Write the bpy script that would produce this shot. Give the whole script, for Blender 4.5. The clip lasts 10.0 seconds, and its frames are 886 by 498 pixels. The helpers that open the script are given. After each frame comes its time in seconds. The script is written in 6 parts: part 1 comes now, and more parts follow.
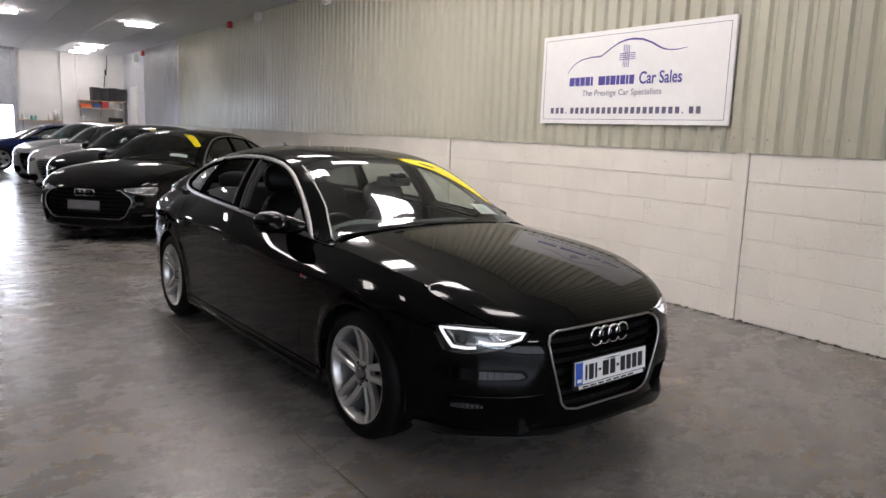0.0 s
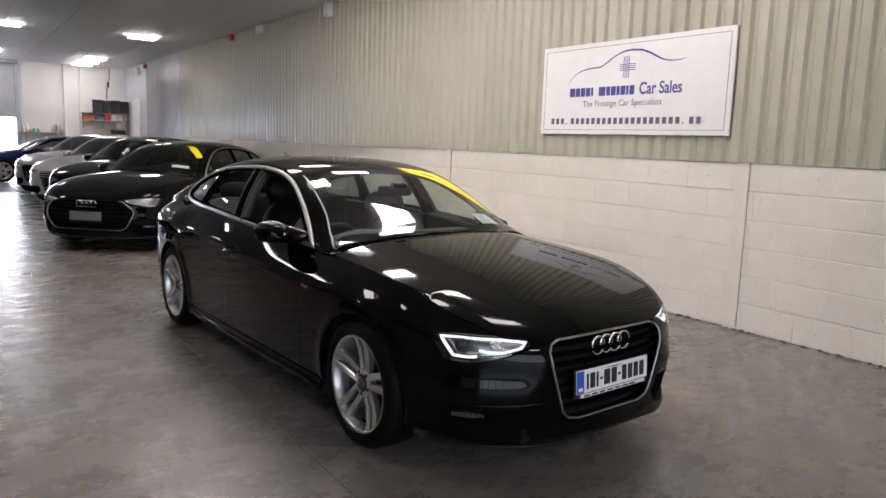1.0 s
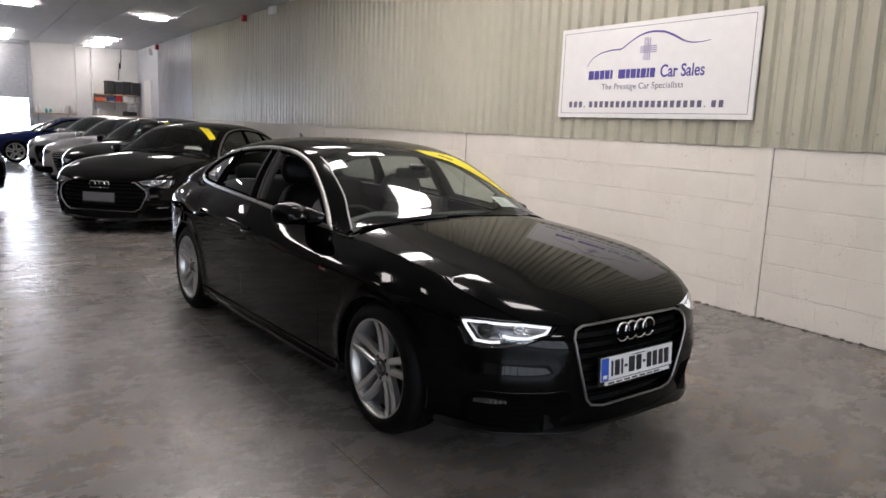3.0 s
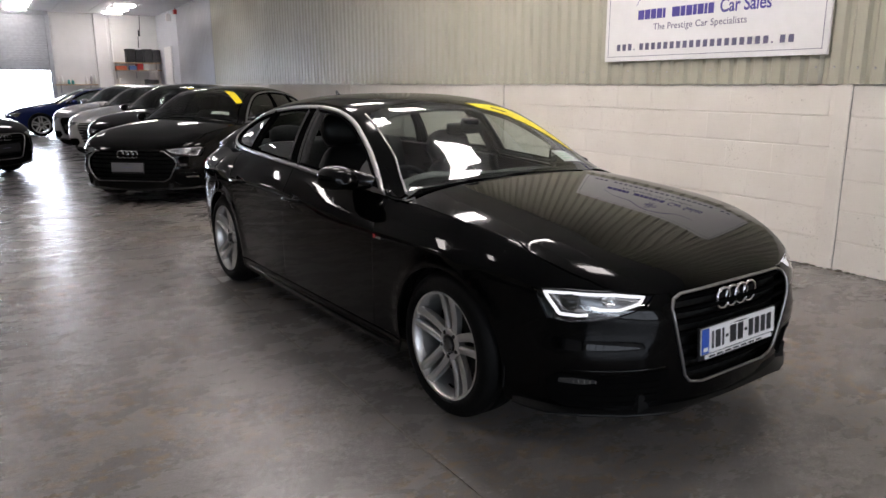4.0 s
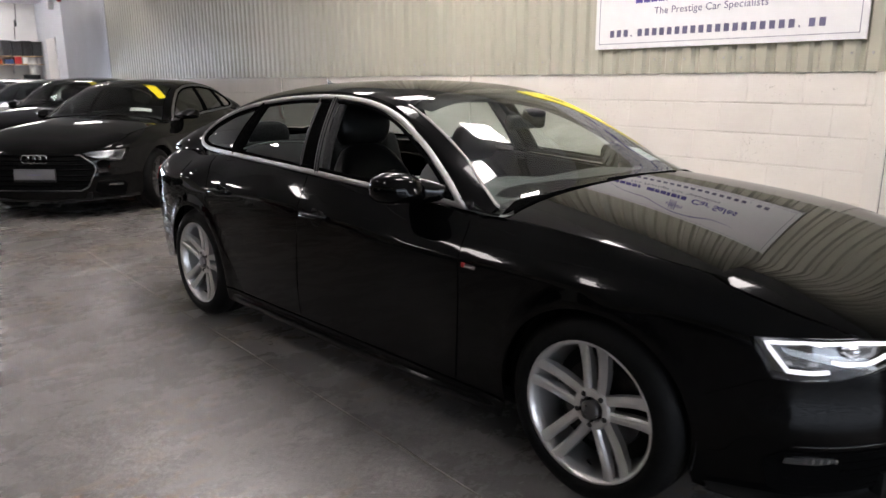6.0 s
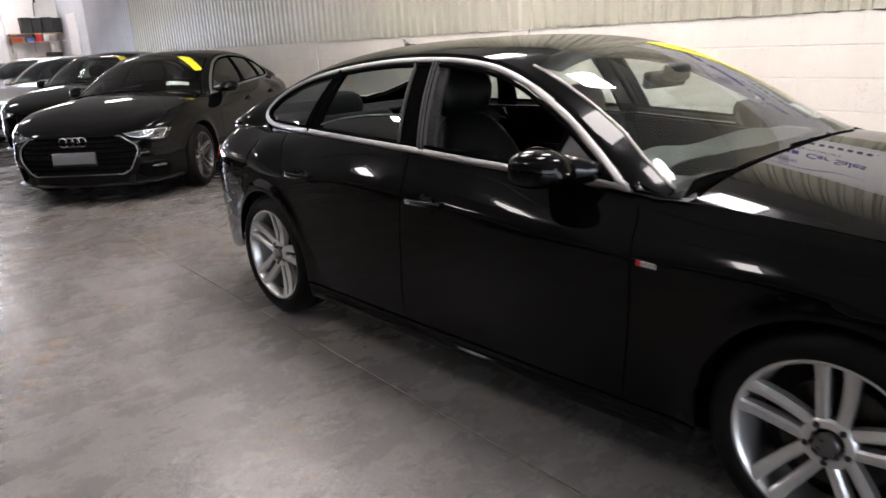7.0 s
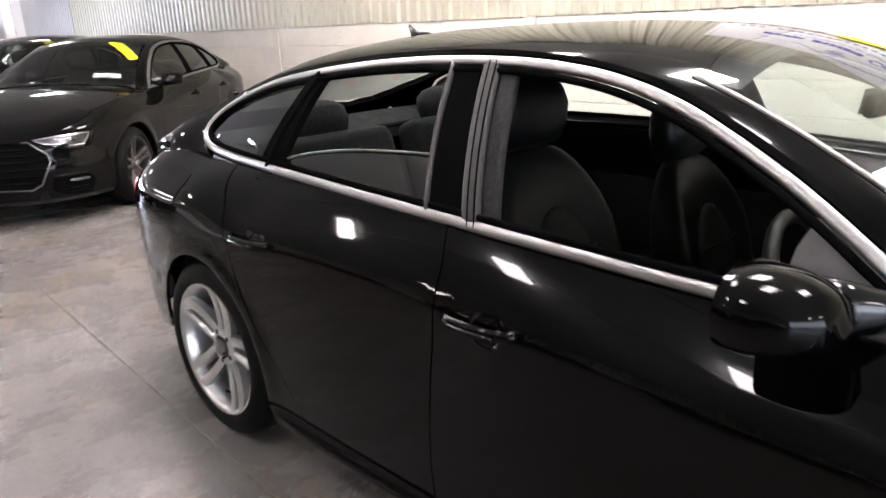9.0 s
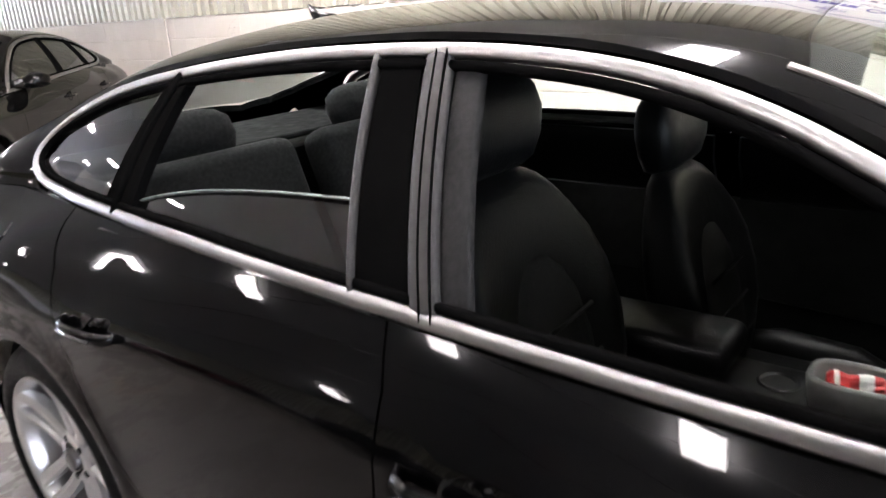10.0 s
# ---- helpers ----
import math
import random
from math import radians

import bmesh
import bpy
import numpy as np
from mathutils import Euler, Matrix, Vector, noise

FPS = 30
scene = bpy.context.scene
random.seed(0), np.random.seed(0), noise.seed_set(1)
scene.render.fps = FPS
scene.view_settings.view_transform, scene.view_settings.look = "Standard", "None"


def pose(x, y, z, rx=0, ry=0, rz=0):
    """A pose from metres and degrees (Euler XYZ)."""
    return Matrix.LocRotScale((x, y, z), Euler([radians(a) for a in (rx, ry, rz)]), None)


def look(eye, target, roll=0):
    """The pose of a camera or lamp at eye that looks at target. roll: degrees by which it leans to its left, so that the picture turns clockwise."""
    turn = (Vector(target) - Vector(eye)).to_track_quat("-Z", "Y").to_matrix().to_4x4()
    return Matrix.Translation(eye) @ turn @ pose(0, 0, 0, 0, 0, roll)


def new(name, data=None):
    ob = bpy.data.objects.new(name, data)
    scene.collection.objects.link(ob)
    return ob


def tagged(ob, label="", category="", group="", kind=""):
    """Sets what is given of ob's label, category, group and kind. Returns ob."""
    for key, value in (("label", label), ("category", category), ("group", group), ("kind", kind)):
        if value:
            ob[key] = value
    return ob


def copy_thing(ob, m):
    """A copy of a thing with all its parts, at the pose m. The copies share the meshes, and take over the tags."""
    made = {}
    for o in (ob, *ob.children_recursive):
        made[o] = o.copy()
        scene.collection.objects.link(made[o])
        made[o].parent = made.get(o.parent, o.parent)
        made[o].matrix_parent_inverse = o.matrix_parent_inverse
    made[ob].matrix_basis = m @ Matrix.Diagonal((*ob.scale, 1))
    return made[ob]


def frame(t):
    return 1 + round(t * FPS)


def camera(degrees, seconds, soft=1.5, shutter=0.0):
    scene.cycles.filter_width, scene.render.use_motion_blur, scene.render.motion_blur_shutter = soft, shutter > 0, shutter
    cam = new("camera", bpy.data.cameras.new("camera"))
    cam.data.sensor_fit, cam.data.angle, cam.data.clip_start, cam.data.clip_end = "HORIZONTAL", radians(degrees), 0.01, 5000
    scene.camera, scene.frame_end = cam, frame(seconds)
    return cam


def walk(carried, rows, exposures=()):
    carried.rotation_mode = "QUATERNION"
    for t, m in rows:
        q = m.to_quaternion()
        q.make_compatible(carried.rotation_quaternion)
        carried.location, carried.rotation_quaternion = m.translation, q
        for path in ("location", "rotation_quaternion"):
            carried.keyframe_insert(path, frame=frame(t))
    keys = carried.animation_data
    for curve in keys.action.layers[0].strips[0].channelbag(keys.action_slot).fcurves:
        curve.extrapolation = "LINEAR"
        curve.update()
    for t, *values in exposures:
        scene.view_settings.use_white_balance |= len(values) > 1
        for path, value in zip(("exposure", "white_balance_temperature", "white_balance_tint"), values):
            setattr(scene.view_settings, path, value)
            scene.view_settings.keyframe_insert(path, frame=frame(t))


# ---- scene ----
cam = camera(63.5, 10.0, shutter=0.4)
PATH = [
    (0, (-1.62, -3.026, 1.534), (-0.489, -1.408, 1.211), 2.0),
    (0.5, (-1.609, -3.022, 1.518), (-0.477, -1.4, 1.218), 1.3),
    (1, (-1.62, -3.031, 1.521), (-0.49, -1.406, 1.23), 1.9),
    (1.5, (-1.625, -3.027, 1.512), (-0.504, -1.398, 1.216), 2.0),
    (2, (-1.644, -3.03, 1.516), (-0.526, -1.4, 1.211), 2.0),
    (3.3, (-1.615, -2.848, 1.481), (-0.517, -1.216, 1.12), 2.4),
    (3.5, (-1.6, -2.764, 1.466), (-0.521, -1.126, 1.075), 1.9),
    (4, (-1.594, -2.536, 1.464), (-0.559, -0.885, 1.012), -0.2),
    (4.5, (-1.647, -2.298, 1.431), (-0.518, -0.703, 1.006), 2.4),
    (5, (-1.733, -2.0, 1.452), (-0.543, -0.443, 1.055), 0.8),
    (5.2, (-1.738, -1.889, 1.46), (-0.569, -0.322, 1.042), 1.1),
    (6.3, (-1.793, -1.154, 1.387), (-0.499, 0.292, 0.904), -1.0),
    (6.5, (-1.804, -1.032, 1.426), (-0.519, 0.413, 0.915), -1.6),
    (7, (-1.762, -0.678, 1.405), (-0.57, 0.826, 0.84), -3.1),
    (7.5, (-1.629, -0.352, 1.377), (-0.426, 1.152, 0.837), -0.7),
    (8, (-1.525, -0.016, 1.411), (-0.259, 1.42, 0.83), -2.6),
    (8.5, (-1.321, 0.241, 1.403), (-0.094, 1.695, 0.788), -3.3),
    (9, (-1.101, 0.505, 1.406), (0.163, 1.934, 0.808), -2.2),
    (9.5, (-0.938, 0.778, 1.395), (0.453, 2.061, 0.747), -1.9),
    (10, (-0.676, 1.0, 1.382), (0.734, 2.265, 0.74), -3.7),
]
EXPOSURES = [(0, -.66, 6600, 17), (3.5, -.72, 6600, 17), (4.5, -.66, 6600, 17), (6.5, -.20, 6550, 17), (7.5, .20, 6550, 18), (9, .68, 6550, 19), (10, .88, 6500, 19)]
walk(cam, [(t, look(eye, target, roll)) for t, eye, target, roll in PATH], EXPOSURES)

# ---- world and light
world = bpy.data.worlds.new("world")
scene.world = world
world.use_nodes = True
sky = world.node_tree.nodes.new("ShaderNodeTexSky")
sky.sky_type, sky.sun_disc, sky.sun_elevation, sky.sun_rotation = "NISHITA", False, radians(35), radians(20)
world.node_tree.links.new(sky.outputs[0], world.node_tree.nodes["Background"].inputs[0])
world.node_tree.nodes["Background"].inputs[1].default_value = 0.12
sun_data = bpy.data.lights.new("sun", "SUN")
sun_data.energy, sun_data.angle, sun_data.color = 3.0, radians(0.6), (1, .95, .88)
sun = new("sun", sun_data)
sun.matrix_world = look((0, 40, 30), (0, 26, 0))
LAMP = 44.0

# ---- materials


def material(name):
    m = bpy.data.materials.new(name)
    m.use_nodes = True
    nt = m.node_tree
    return m, nt, nt.nodes["Principled BSDF"]


def node(nt, kind, **sets):
    n = nt.nodes.new("ShaderNode" + kind)
    for key, value in sets.items():
        if key in n.inputs:
            n.inputs[key].default_value = value
    return n


def texcoord(nt, scale=(1, 1, 1)):
    t = nt.nodes.new("ShaderNodeTexCoord")
    m = nt.nodes.new("ShaderNodeMapping")
    m.inputs["Scale"].default_value = scale
    nt.links.new(t.outputs["Object"], m.inputs[0])
    return m.outputs[0]


def worldcoord(nt, scale=(1, 1, 1)):
    t = nt.nodes.new("ShaderNodeNewGeometry")
    m = nt.nodes.new("ShaderNodeMapping")
    m.inputs["Scale"].default_value = scale
    nt.links.new(t.outputs["Position"], m.inputs[0])
    return m.outputs[0]


def noise_ramp(nt, at, scale, stops, detail=4.0, rough=0.55):
    n = node(nt, "TexNoise", Scale=scale, Detail=detail, Roughness=rough)
    nt.links.new(at, n.inputs["Vector"])
    r = nt.nodes.new("ShaderNodeValToRGB")
    e = r.color_ramp.elements
    e[0].position, e[0].color = stops[0][0], (*stops[0][1], 1)
    e[1].position, e[1].color = stops[-1][0], (*stops[-1][1], 1)
    for p, c in stops[1:-1]:
        q = e.new(p)
        q.color = (*c, 1)
    nt.links.new(n.outputs[0], r.inputs[0])
    return r.outputs[0], n.outputs[0]


def bump(nt, bsdf, height, strength, distance=0.01, before=None):
    b = node(nt, "Bump", Strength=strength, Distance=distance)
    nt.links.new(height, b.inputs["Height"])
    if before:
        nt.links.new(before, b.inputs["Normal"])
    nt.links.new(b.outputs[0], bsdf.inputs["Normal"])
    return b.outputs[0]


def plain(name, colour, rough=.5, metal=0.0, coat=0.0, vary=.12, scale=9.0, relief=0.0, coat_rough=.03, spec=.5):
    """A surface with grain and slight stains in colour and gloss."""
    m, nt, b = material(name)
    at = texcoord(nt)
    lo = tuple(c * (1 - vary) for c in colour)
    hi = tuple(min(1, c * (1 + vary)) for c in colour)
    col, fac = noise_ramp(nt, at, scale, [(.3, lo), (.7, hi)])
    nt.links.new(col, b.inputs["Base Color"])
    r, _ = noise_ramp(nt, at, scale * 3.1, [(.3, (rough * .85,) * 3), (.75, (min(1, rough * 1.2),) * 3)])
    nt.links.new(r, b.inputs["Roughness"])
    b.inputs["Metallic"].default_value = metal
    b.inputs["Coat Weight"].default_value = coat
    b.inputs["Specular IOR Level"].default_value = spec
    b.inputs["Coat Roughness"].default_value = coat_rough
    if relief:
        n = node(nt, "TexNoise", Scale=scale * 14, Detail=3.0)
        nt.links.new(at, n.inputs["Vector"])
        bump(nt, b, n.outputs[0], relief, .004)
    return m


def paint(name, colour, dust=.06, metal=0.0):
    """Car paint under clear coat with a thin film of dust."""
    m, nt, b = material(name)
    at = texcoord(nt)
    col, _ = noise_ramp(nt, at, 2.3, [(.35, colour), (.8, tuple(c + .004 * dust / .06 for c in colour))], 6.0)
    nt.links.new(col, b.inputs["Base Color"])
    r, _ = noise_ramp(nt, at, 5.0, [(.3, (.010,) * 3), (.7, (.010 + dust * .7,) * 3)], 8.0, .7)
    nt.links.new(r, b.inputs["Coat Roughness"])
    b.inputs["Roughness"].default_value = .3
    b.inputs["Metallic"].default_value = metal
    b.inputs["Specular IOR Level"].default_value = .5 if metal else .0
    if metal:
        b.inputs["Coat Weight"].default_value = 1.0
        b.inputs["Coat IOR"].default_value = 1.4
        return m
    out = nt.nodes["Material Output"]
    shine = nt.nodes.new("ShaderNodeBsdfGlossy")
    nt.links.new(r, shine.inputs["Roughness"])
    facing = node(nt, "LayerWeight", Blend=.5)
    steep = node(nt, "Math")
    steep.operation = "POWER"
    steep.inputs[1].default_value = 5.0
    nt.links.new(facing.outputs["Facing"], steep.inputs[0])
    fac = node(nt, "Math")
    fac.operation = "MULTIPLY_ADD"
    fac.inputs[1].default_value, fac.inputs[2].default_value = .95, .018
    nt.links.new(steep.outputs[0], fac.inputs[0])
    mix = nt.nodes.new("ShaderNodeMixShader")
    nt.links.new(fac.outputs[0], mix.inputs[0])
    nt.links.new(b.outputs[0], mix.inputs[1])
    nt.links.new(shine.outputs[0], mix.inputs[2])
    nt.links.new(mix.outputs[0], out.inputs[0])
    return m


def pane(name, tint, gloss=1.0, base=.08):
    """Clear or tinted glass: what is behind shows through, and it mirrors by the angle."""
    m, nt, b = material(name)
    out = nt.nodes["Material Output"]
    clear = nt.nodes.new("ShaderNodeBsdfTransparent")
    clear.inputs[0].default_value = (*tint, 1)
    shine = nt.nodes.new("ShaderNodeBsdfGlossy")
    shine.inputs["Roughness"].default_value = .01
    shine.inputs["Color"].default_value = (gloss, gloss, gloss, 1)
    facing = node(nt, "LayerWeight", Blend=.5)
    steep = node(nt, "Math")
    steep.operation = "POWER"
    steep.inputs[1].default_value = 5.0
    nt.links.new(facing.outputs["Facing"], steep.inputs[0])
    fres = node(nt, "Math")
    fres.operation = "MULTIPLY_ADD"
    fres.inputs[1].default_value, fres.inputs[2].default_value = .90, base
    nt.links.new(steep.outputs[0], fres.inputs[0])
    mix = nt.nodes.new("ShaderNodeMixShader")
    nt.links.new(fres.outputs[0], mix.inputs[0])
    nt.links.new(clear.outputs[0], mix.inputs[1])
    nt.links.new(shine.outputs[0], mix.inputs[2])
    nt.links.new(mix.outputs[0], out.inputs[0])
    return m


def glow(name, colour, strength):
    m, nt, b = material(name)
    b.inputs["Base Color"].default_value = (.8, .8, .8, 1)
    b.inputs["Emission Color"].default_value = (*colour, 1)
    b.inputs["Emission Strength"].default_value = strength
    return m


def mixed(nt, kind, fac, a, b):
    m = node(nt, "Mix")
    m.data_type, m.blend_type = "RGBA", kind
    for slot, value in ((0, fac), (6, a), (7, b)):
        if isinstance(value, (int, float)):
            m.inputs[slot].default_value = value
        elif isinstance(value, tuple):
            m.inputs[slot].default_value = (*value, 1)
        else:
            nt.links.new(value, m.inputs[slot])
    return m.outputs[2]


def floor_paint():
    """Grey floor paint with trowel ripples, scuffs, pits, and tan concrete where it has worn through."""
    m, nt, b = material("floor paint")
    at = worldcoord(nt)
    drawn = worldcoord(nt, (.8, 1.25, 1))
    base, _ = noise_ramp(nt, at, .5, [(.3, (.138, .130, .124)), (.7, (.176, .165, .157))], 5.0)
    wear, _ = noise_ramp(nt, at, .75, [(.49, (0, 0, 0)), (.60, (1, 1, 1))], 6.0, .65)
    fleck, _ = noise_ramp(nt, drawn, 13.0, [(.50, (0, 0, 0)), (.57, (1, 1, 1))], 8.0, .72)
    tan = mixed(nt, "MULTIPLY", 1.0, wear, fleck)
    col = mixed(nt, "MIX", tan, base, (.205, .158, .108))
    scuff, _ = noise_ramp(nt, drawn, 4.5, [(.25, (.74, .72, .70)), (.40, (1, 1, 1))], 9.0, .75)
    col = mixed(nt, "MULTIPLY", .35, col, scuff)
    grit, _ = noise_ramp(nt, at, 70.0, [(.32, (.82, .81, .80)), (.68, (1.12, 1.11, 1.1))], 6.0, .8)
    col = mixed(nt, "MULTIPLY", .7, col, grit)
    pits, _ = noise_ramp(nt, drawn, 16.0, [(.245, (.38, .34, .29)), (.275, (1, 1, 1))], 5.0, .7)
    col = mixed(nt, "MULTIPLY", .85, col, pits)
    nt.links.new(col, b.inputs["Base Color"])
    r, _ = noise_ramp(nt, drawn, 2.6, [(.3, (.19,) * 3), (.7, (.36,) * 3)], 10.0, .75)
    nt.links.new(r, b.inputs["Roughness"])
    b.inputs["Specular IOR Level"].default_value = .55
    n1 = node(nt, "TexNoise", Scale=3.2, Detail=10.0, Roughness=.66)
    nt.links.new(drawn, n1.inputs["Vector"])
    first = bump(nt, b, n1.outputs[0], .45, .014)
    n3 = node(nt, "TexNoise", Scale=17.0, Detail=5.0, Roughness=.6)
    nt.links.new(drawn, n3.inputs["Vector"])
    first = bump(nt, b, n3.outputs[0], .26, .006, first)
    n2 = node(nt, "TexNoise", Scale=55.0, Detail=4.0)
    nt.links.new(drawn, n2.inputs["Vector"])
    bump(nt, b, n2.outputs[0], .25, .003, first)
    return m


def block_paint():
    """Cream-white masonry paint, thick, with pits and faint stains."""
    m, nt, b = material("block paint")
    at = worldcoord(nt)
    col, _ = noise_ramp(nt, at, 1.4, [(.3, (.76, .71, .635)), (.7, (.83, .785, .715))], 7.0, .65)
    info = nt.nodes.new("ShaderNodeObjectInfo")
    hsv = node(nt, "HueSaturation")
    rng = node(nt, "MapRange")
    rng.inputs["To Min"].default_value, rng.inputs["To Max"].default_value = .965, 1.02
    nt.links.new(info.outputs["Random"], rng.inputs["Value"])
    nt.links.new(rng.outputs[0], hsv.inputs["Value"])
    nt.links.new(col, hsv.inputs["Color"])
    pit, pf = noise_ramp(nt, at, 30.0, [(.27, (.45, .42, .38)), (.31, (1, 1, 1))], 4.0, .6)
    mul = node(nt, "Mix")
    mul.data_type, mul.blend_type = "RGBA", "MULTIPLY"
    mul.inputs[0].default_value = .55
    nt.links.new(hsv.outputs[0], mul.inputs[6])
    nt.links.new(pit, mul.inputs[7])
    rough, _ = noise_ramp(nt, at, 2.2, [(.50, (0, 0, 0)), (.66, (1, 1, 1))], 5.0, .6)
    chips, _ = noise_ramp(nt, at, 55.0, [(.33, (.50, .46, .42)), (.40, (1, 1, 1))], 4.0, .7)
    worn = mixed(nt, "MULTIPLY", rough, mul.outputs[2], chips)
    nt.links.new(worn, b.inputs["Base Color"])
    b.inputs["Roughness"].default_value = .62
    n1 = node(nt, "TexNoise", Scale=14.0, Detail=8.0, Roughness=.7)
    nt.links.new(at, n1.inputs["Vector"])
    bump(nt, b, n1.outputs[0], .35, .01)
    return m


def cladding_paint():
    m, nt, b = material("cladding paint")
    at = worldcoord(nt, (1, 1, .22))
    col, _ = noise_ramp(nt, at, 1.1, [(.3, (.425, .410, .320)), (.7, (.485, .468, .370))], 6.0, .6)
    nt.links.new(col, b.inputs["Base Color"])
    r, _ = noise_ramp(nt, at, 3.0, [(.3, (.36,) * 3), (.7, (.5,) * 3)])
    nt.links.new(r, b.inputs["Roughness"])
    n1 = node(nt, "TexNoise", Scale=3.0, Detail=3.0)
    nt.links.new(at, n1.inputs["Vector"])
    bump(nt, b, n1.outputs[0], .12, .02)
    return m


M_FLOOR = floor_paint()
M_JOINT = plain("joint filler", (.13, .115, .092), .8, vary=.5, scale=30, relief=.4)
M_BLOCK = block_paint()
M_CLAD = cladding_paint()
M_CEIL = plain("ceiling panel", (.91, .92, .94), .55, vary=.03, scale=2)
M_WALL = plain("white wall paint", (.76, .75, .73), .65, vary=.05, scale=1.5, relief=.15)
M_LAMP = glow("lamp diffuser", (1.0, .97, .93), LAMP)
M_LAMPF = plain("lamp frame", (.8, .8, .8), .4)
M_SHUT = plain("shutter steel", (.40, .41, .43), .42, metal=.6, vary=.08)
M_STEEL = plain("grey steel", (.45, .45, .46), .4, metal=.7)
M_WHITE = plain("white sheet", (.82, .81, .80), .35, vary=.02)
M_BLACKP = plain("black plastic", (.008, .008, .0085), .42, vary=.3, scale=40, relief=.15, spec=.35)
M_RUBBER = plain("tyre rubber", (.0032, .0032, .0032), .6, vary=.3, scale=25, relief=.2, spec=.10)
M_SEAL = plain("rubber seal", (.0035, .0035, .0035), .65, vary=.2, spec=.0)
M_GREYTRIM = plain("grey pillar trim", (.027, .026, .025), .6, vary=.12, scale=25, relief=.1)
M_DARK = plain("black void", (.005, .005, .005), .8, vary=.3, spec=.2)
M_CHROME = plain("polished chrome", (.80, .80, .80), .07, metal=1.0, vary=.04)
M_SATIN = plain("satin aluminium trim", (.34, .335, .33), .40, metal=1.0, vary=.05, scale=20)
M_ALLOY = plain("silver alloy", (.58, .57, .56), .33, metal=.82, coat=.2, vary=.05, scale=12)
M_ALLOYD = plain("dark alloy", (.09, .085, .085), .3, metal=.7, coat=.5)
M_DISC = plain("brake steel", (.05, .048, .046), .35, metal=1.0, vary=.2, scale=30)
M_LEATHER = plain("black leather", (.0035, .0035, .0037), .38, vary=.25, scale=18, relief=.3, spec=.2)
M_CLOTH = plain("charcoal headliner", (.0045, .0045, .0045), .85, vary=.15, scale=30, relief=.2)
M_DASH = plain("dashboard skin", (.05, .054, .052), .6, vary=.15, scale=60, relief=.3)
M_BLACK = paint("black car paint", (.0008, .0008, .0009), .035)
M_BLACK2 = paint("black car paint, dusty", (.0016, .0015, .0015), .06)
M_SILVER = paint("silver car paint", (.42, .41, .40), .12, .6)
M_GREY = paint("grey car paint", (.22, .22, .23), .12, .5)
M_BLUE = paint("dark blue car paint", (.012, .02, .085), .12)
M_LIP = plain("satin black lip", (.003, .003, .003), .35, vary=.2, spec=.2)
M_GLOSSB = plain("gloss black trim", (.003, .003, .003), .10, vary=.2, coat=.15, spec=.35)
M_SCREEN = pane("clear glass", (.74, .80, .77), 1.0, .055)
M_TINT = pane("tinted glass", (.42, .47, .46))
M_SIDE = pane("clear side glass", (.74, .80, .77))
M_EDGE = plain("green glass edge", (.24, .30, .27), .3, vary=.08)
M_STRIP = plain("grey edge strip", (.26, .25, .24), .42, metal=.7, vary=.1)
M_HALF = pane("green side glass", (.46, .56, .52), 1.0, .13)
M_SAIL = plain("matt black trim", (.05, .048, .047), .55, vary=.15, scale=30)
M_TINTD = pane("dark tinted glass", (.16, .17, .18))
M_LENS = pane("lamp lens", (.95, .96, .97))
M_LAMPIN = plain("lamp reflector", (.65, .66, .68), .15, metal=.9, vary=.1, scale=30)
M_BOWL = plain("dark chrome", (.16, .165, .17), .2, metal=.8, vary=.1)
M_DRL = glow("daytime running light", (.95, .97, 1.0), 1.6)
M_RED = plain("red lamp lens", (.32, .008, .010), .15, coat=1.0, vary=.15)
M_REDM = plain("red plastic", (.45, .02, .02), .4)
M_YELLOW = plain("yellow film", (.86, .70, .02), .4, vary=.05)
M_BLUEP = plain("blue film", (.02, .09, .50), .4, vary=.05)
M_PANEL = plain("perforated leather", (.0055, .0053, .0052), .55, vary=.3, scale=60, relief=.4, spec=.25)
M_TRAY = plain("pale grey plastic", (.17, .175, .165), .45, vary=.15, scale=30, relief=.1)
M_INK = plain("black ink", (.012, .012, .014), .5)
M_PURPLE = plain("violet print", (.075, .06, .30), .4, vary=.05)
M_VIOLET = plain("grey violet print", (.19, .16, .36), .4, vary=.08)
M_GREYINK = plain("slate print", (.13, .12, .20), .4, vary=.05)
M_SHOW = plain("grey show plate", (.13, .13, .135), .45, vary=.08)
M_PAPER = plain("printed paper", (.78, .80, .77), .6, vary=.04)
M_GREENP = plain("green print", (.35, .60, .42), .6)
M_WOOD = plain("pine shelf", (.50, .36, .22), .6, vary=.2, scale=6)
M_CRATE = plain("black crate plastic", (.02, .02, .022), .5, vary=.2)
M_BROWN = plain("orange rag", (.55, .12, .05), .8)
M_BLUEB = plain("blue carton", (.10, .20, .50), .6)
M_TEAL = plain("teal bottle", (.10, .40, .40), .4)

# ---- mesh helpers
from mathutils import geometry


def mesh_from(name, verts, faces, mats, smooth=False, slots=None):
    me = bpy.data.meshes.new(name)
    me.from_pydata([tuple(map(float, v)) for v in verts], [], [tuple(map(int, f)) for f in faces])
    for m in (mats if isinstance(mats, (list, tuple)) else [mats]):
        me.materials.append(m)
    if slots is not None:
        me.polygons.foreach_set("material_index", slots)
    if smooth:
        me.polygons.foreach_set("use_smooth", [True] * len(me.polygons))
    me.update()
    return me


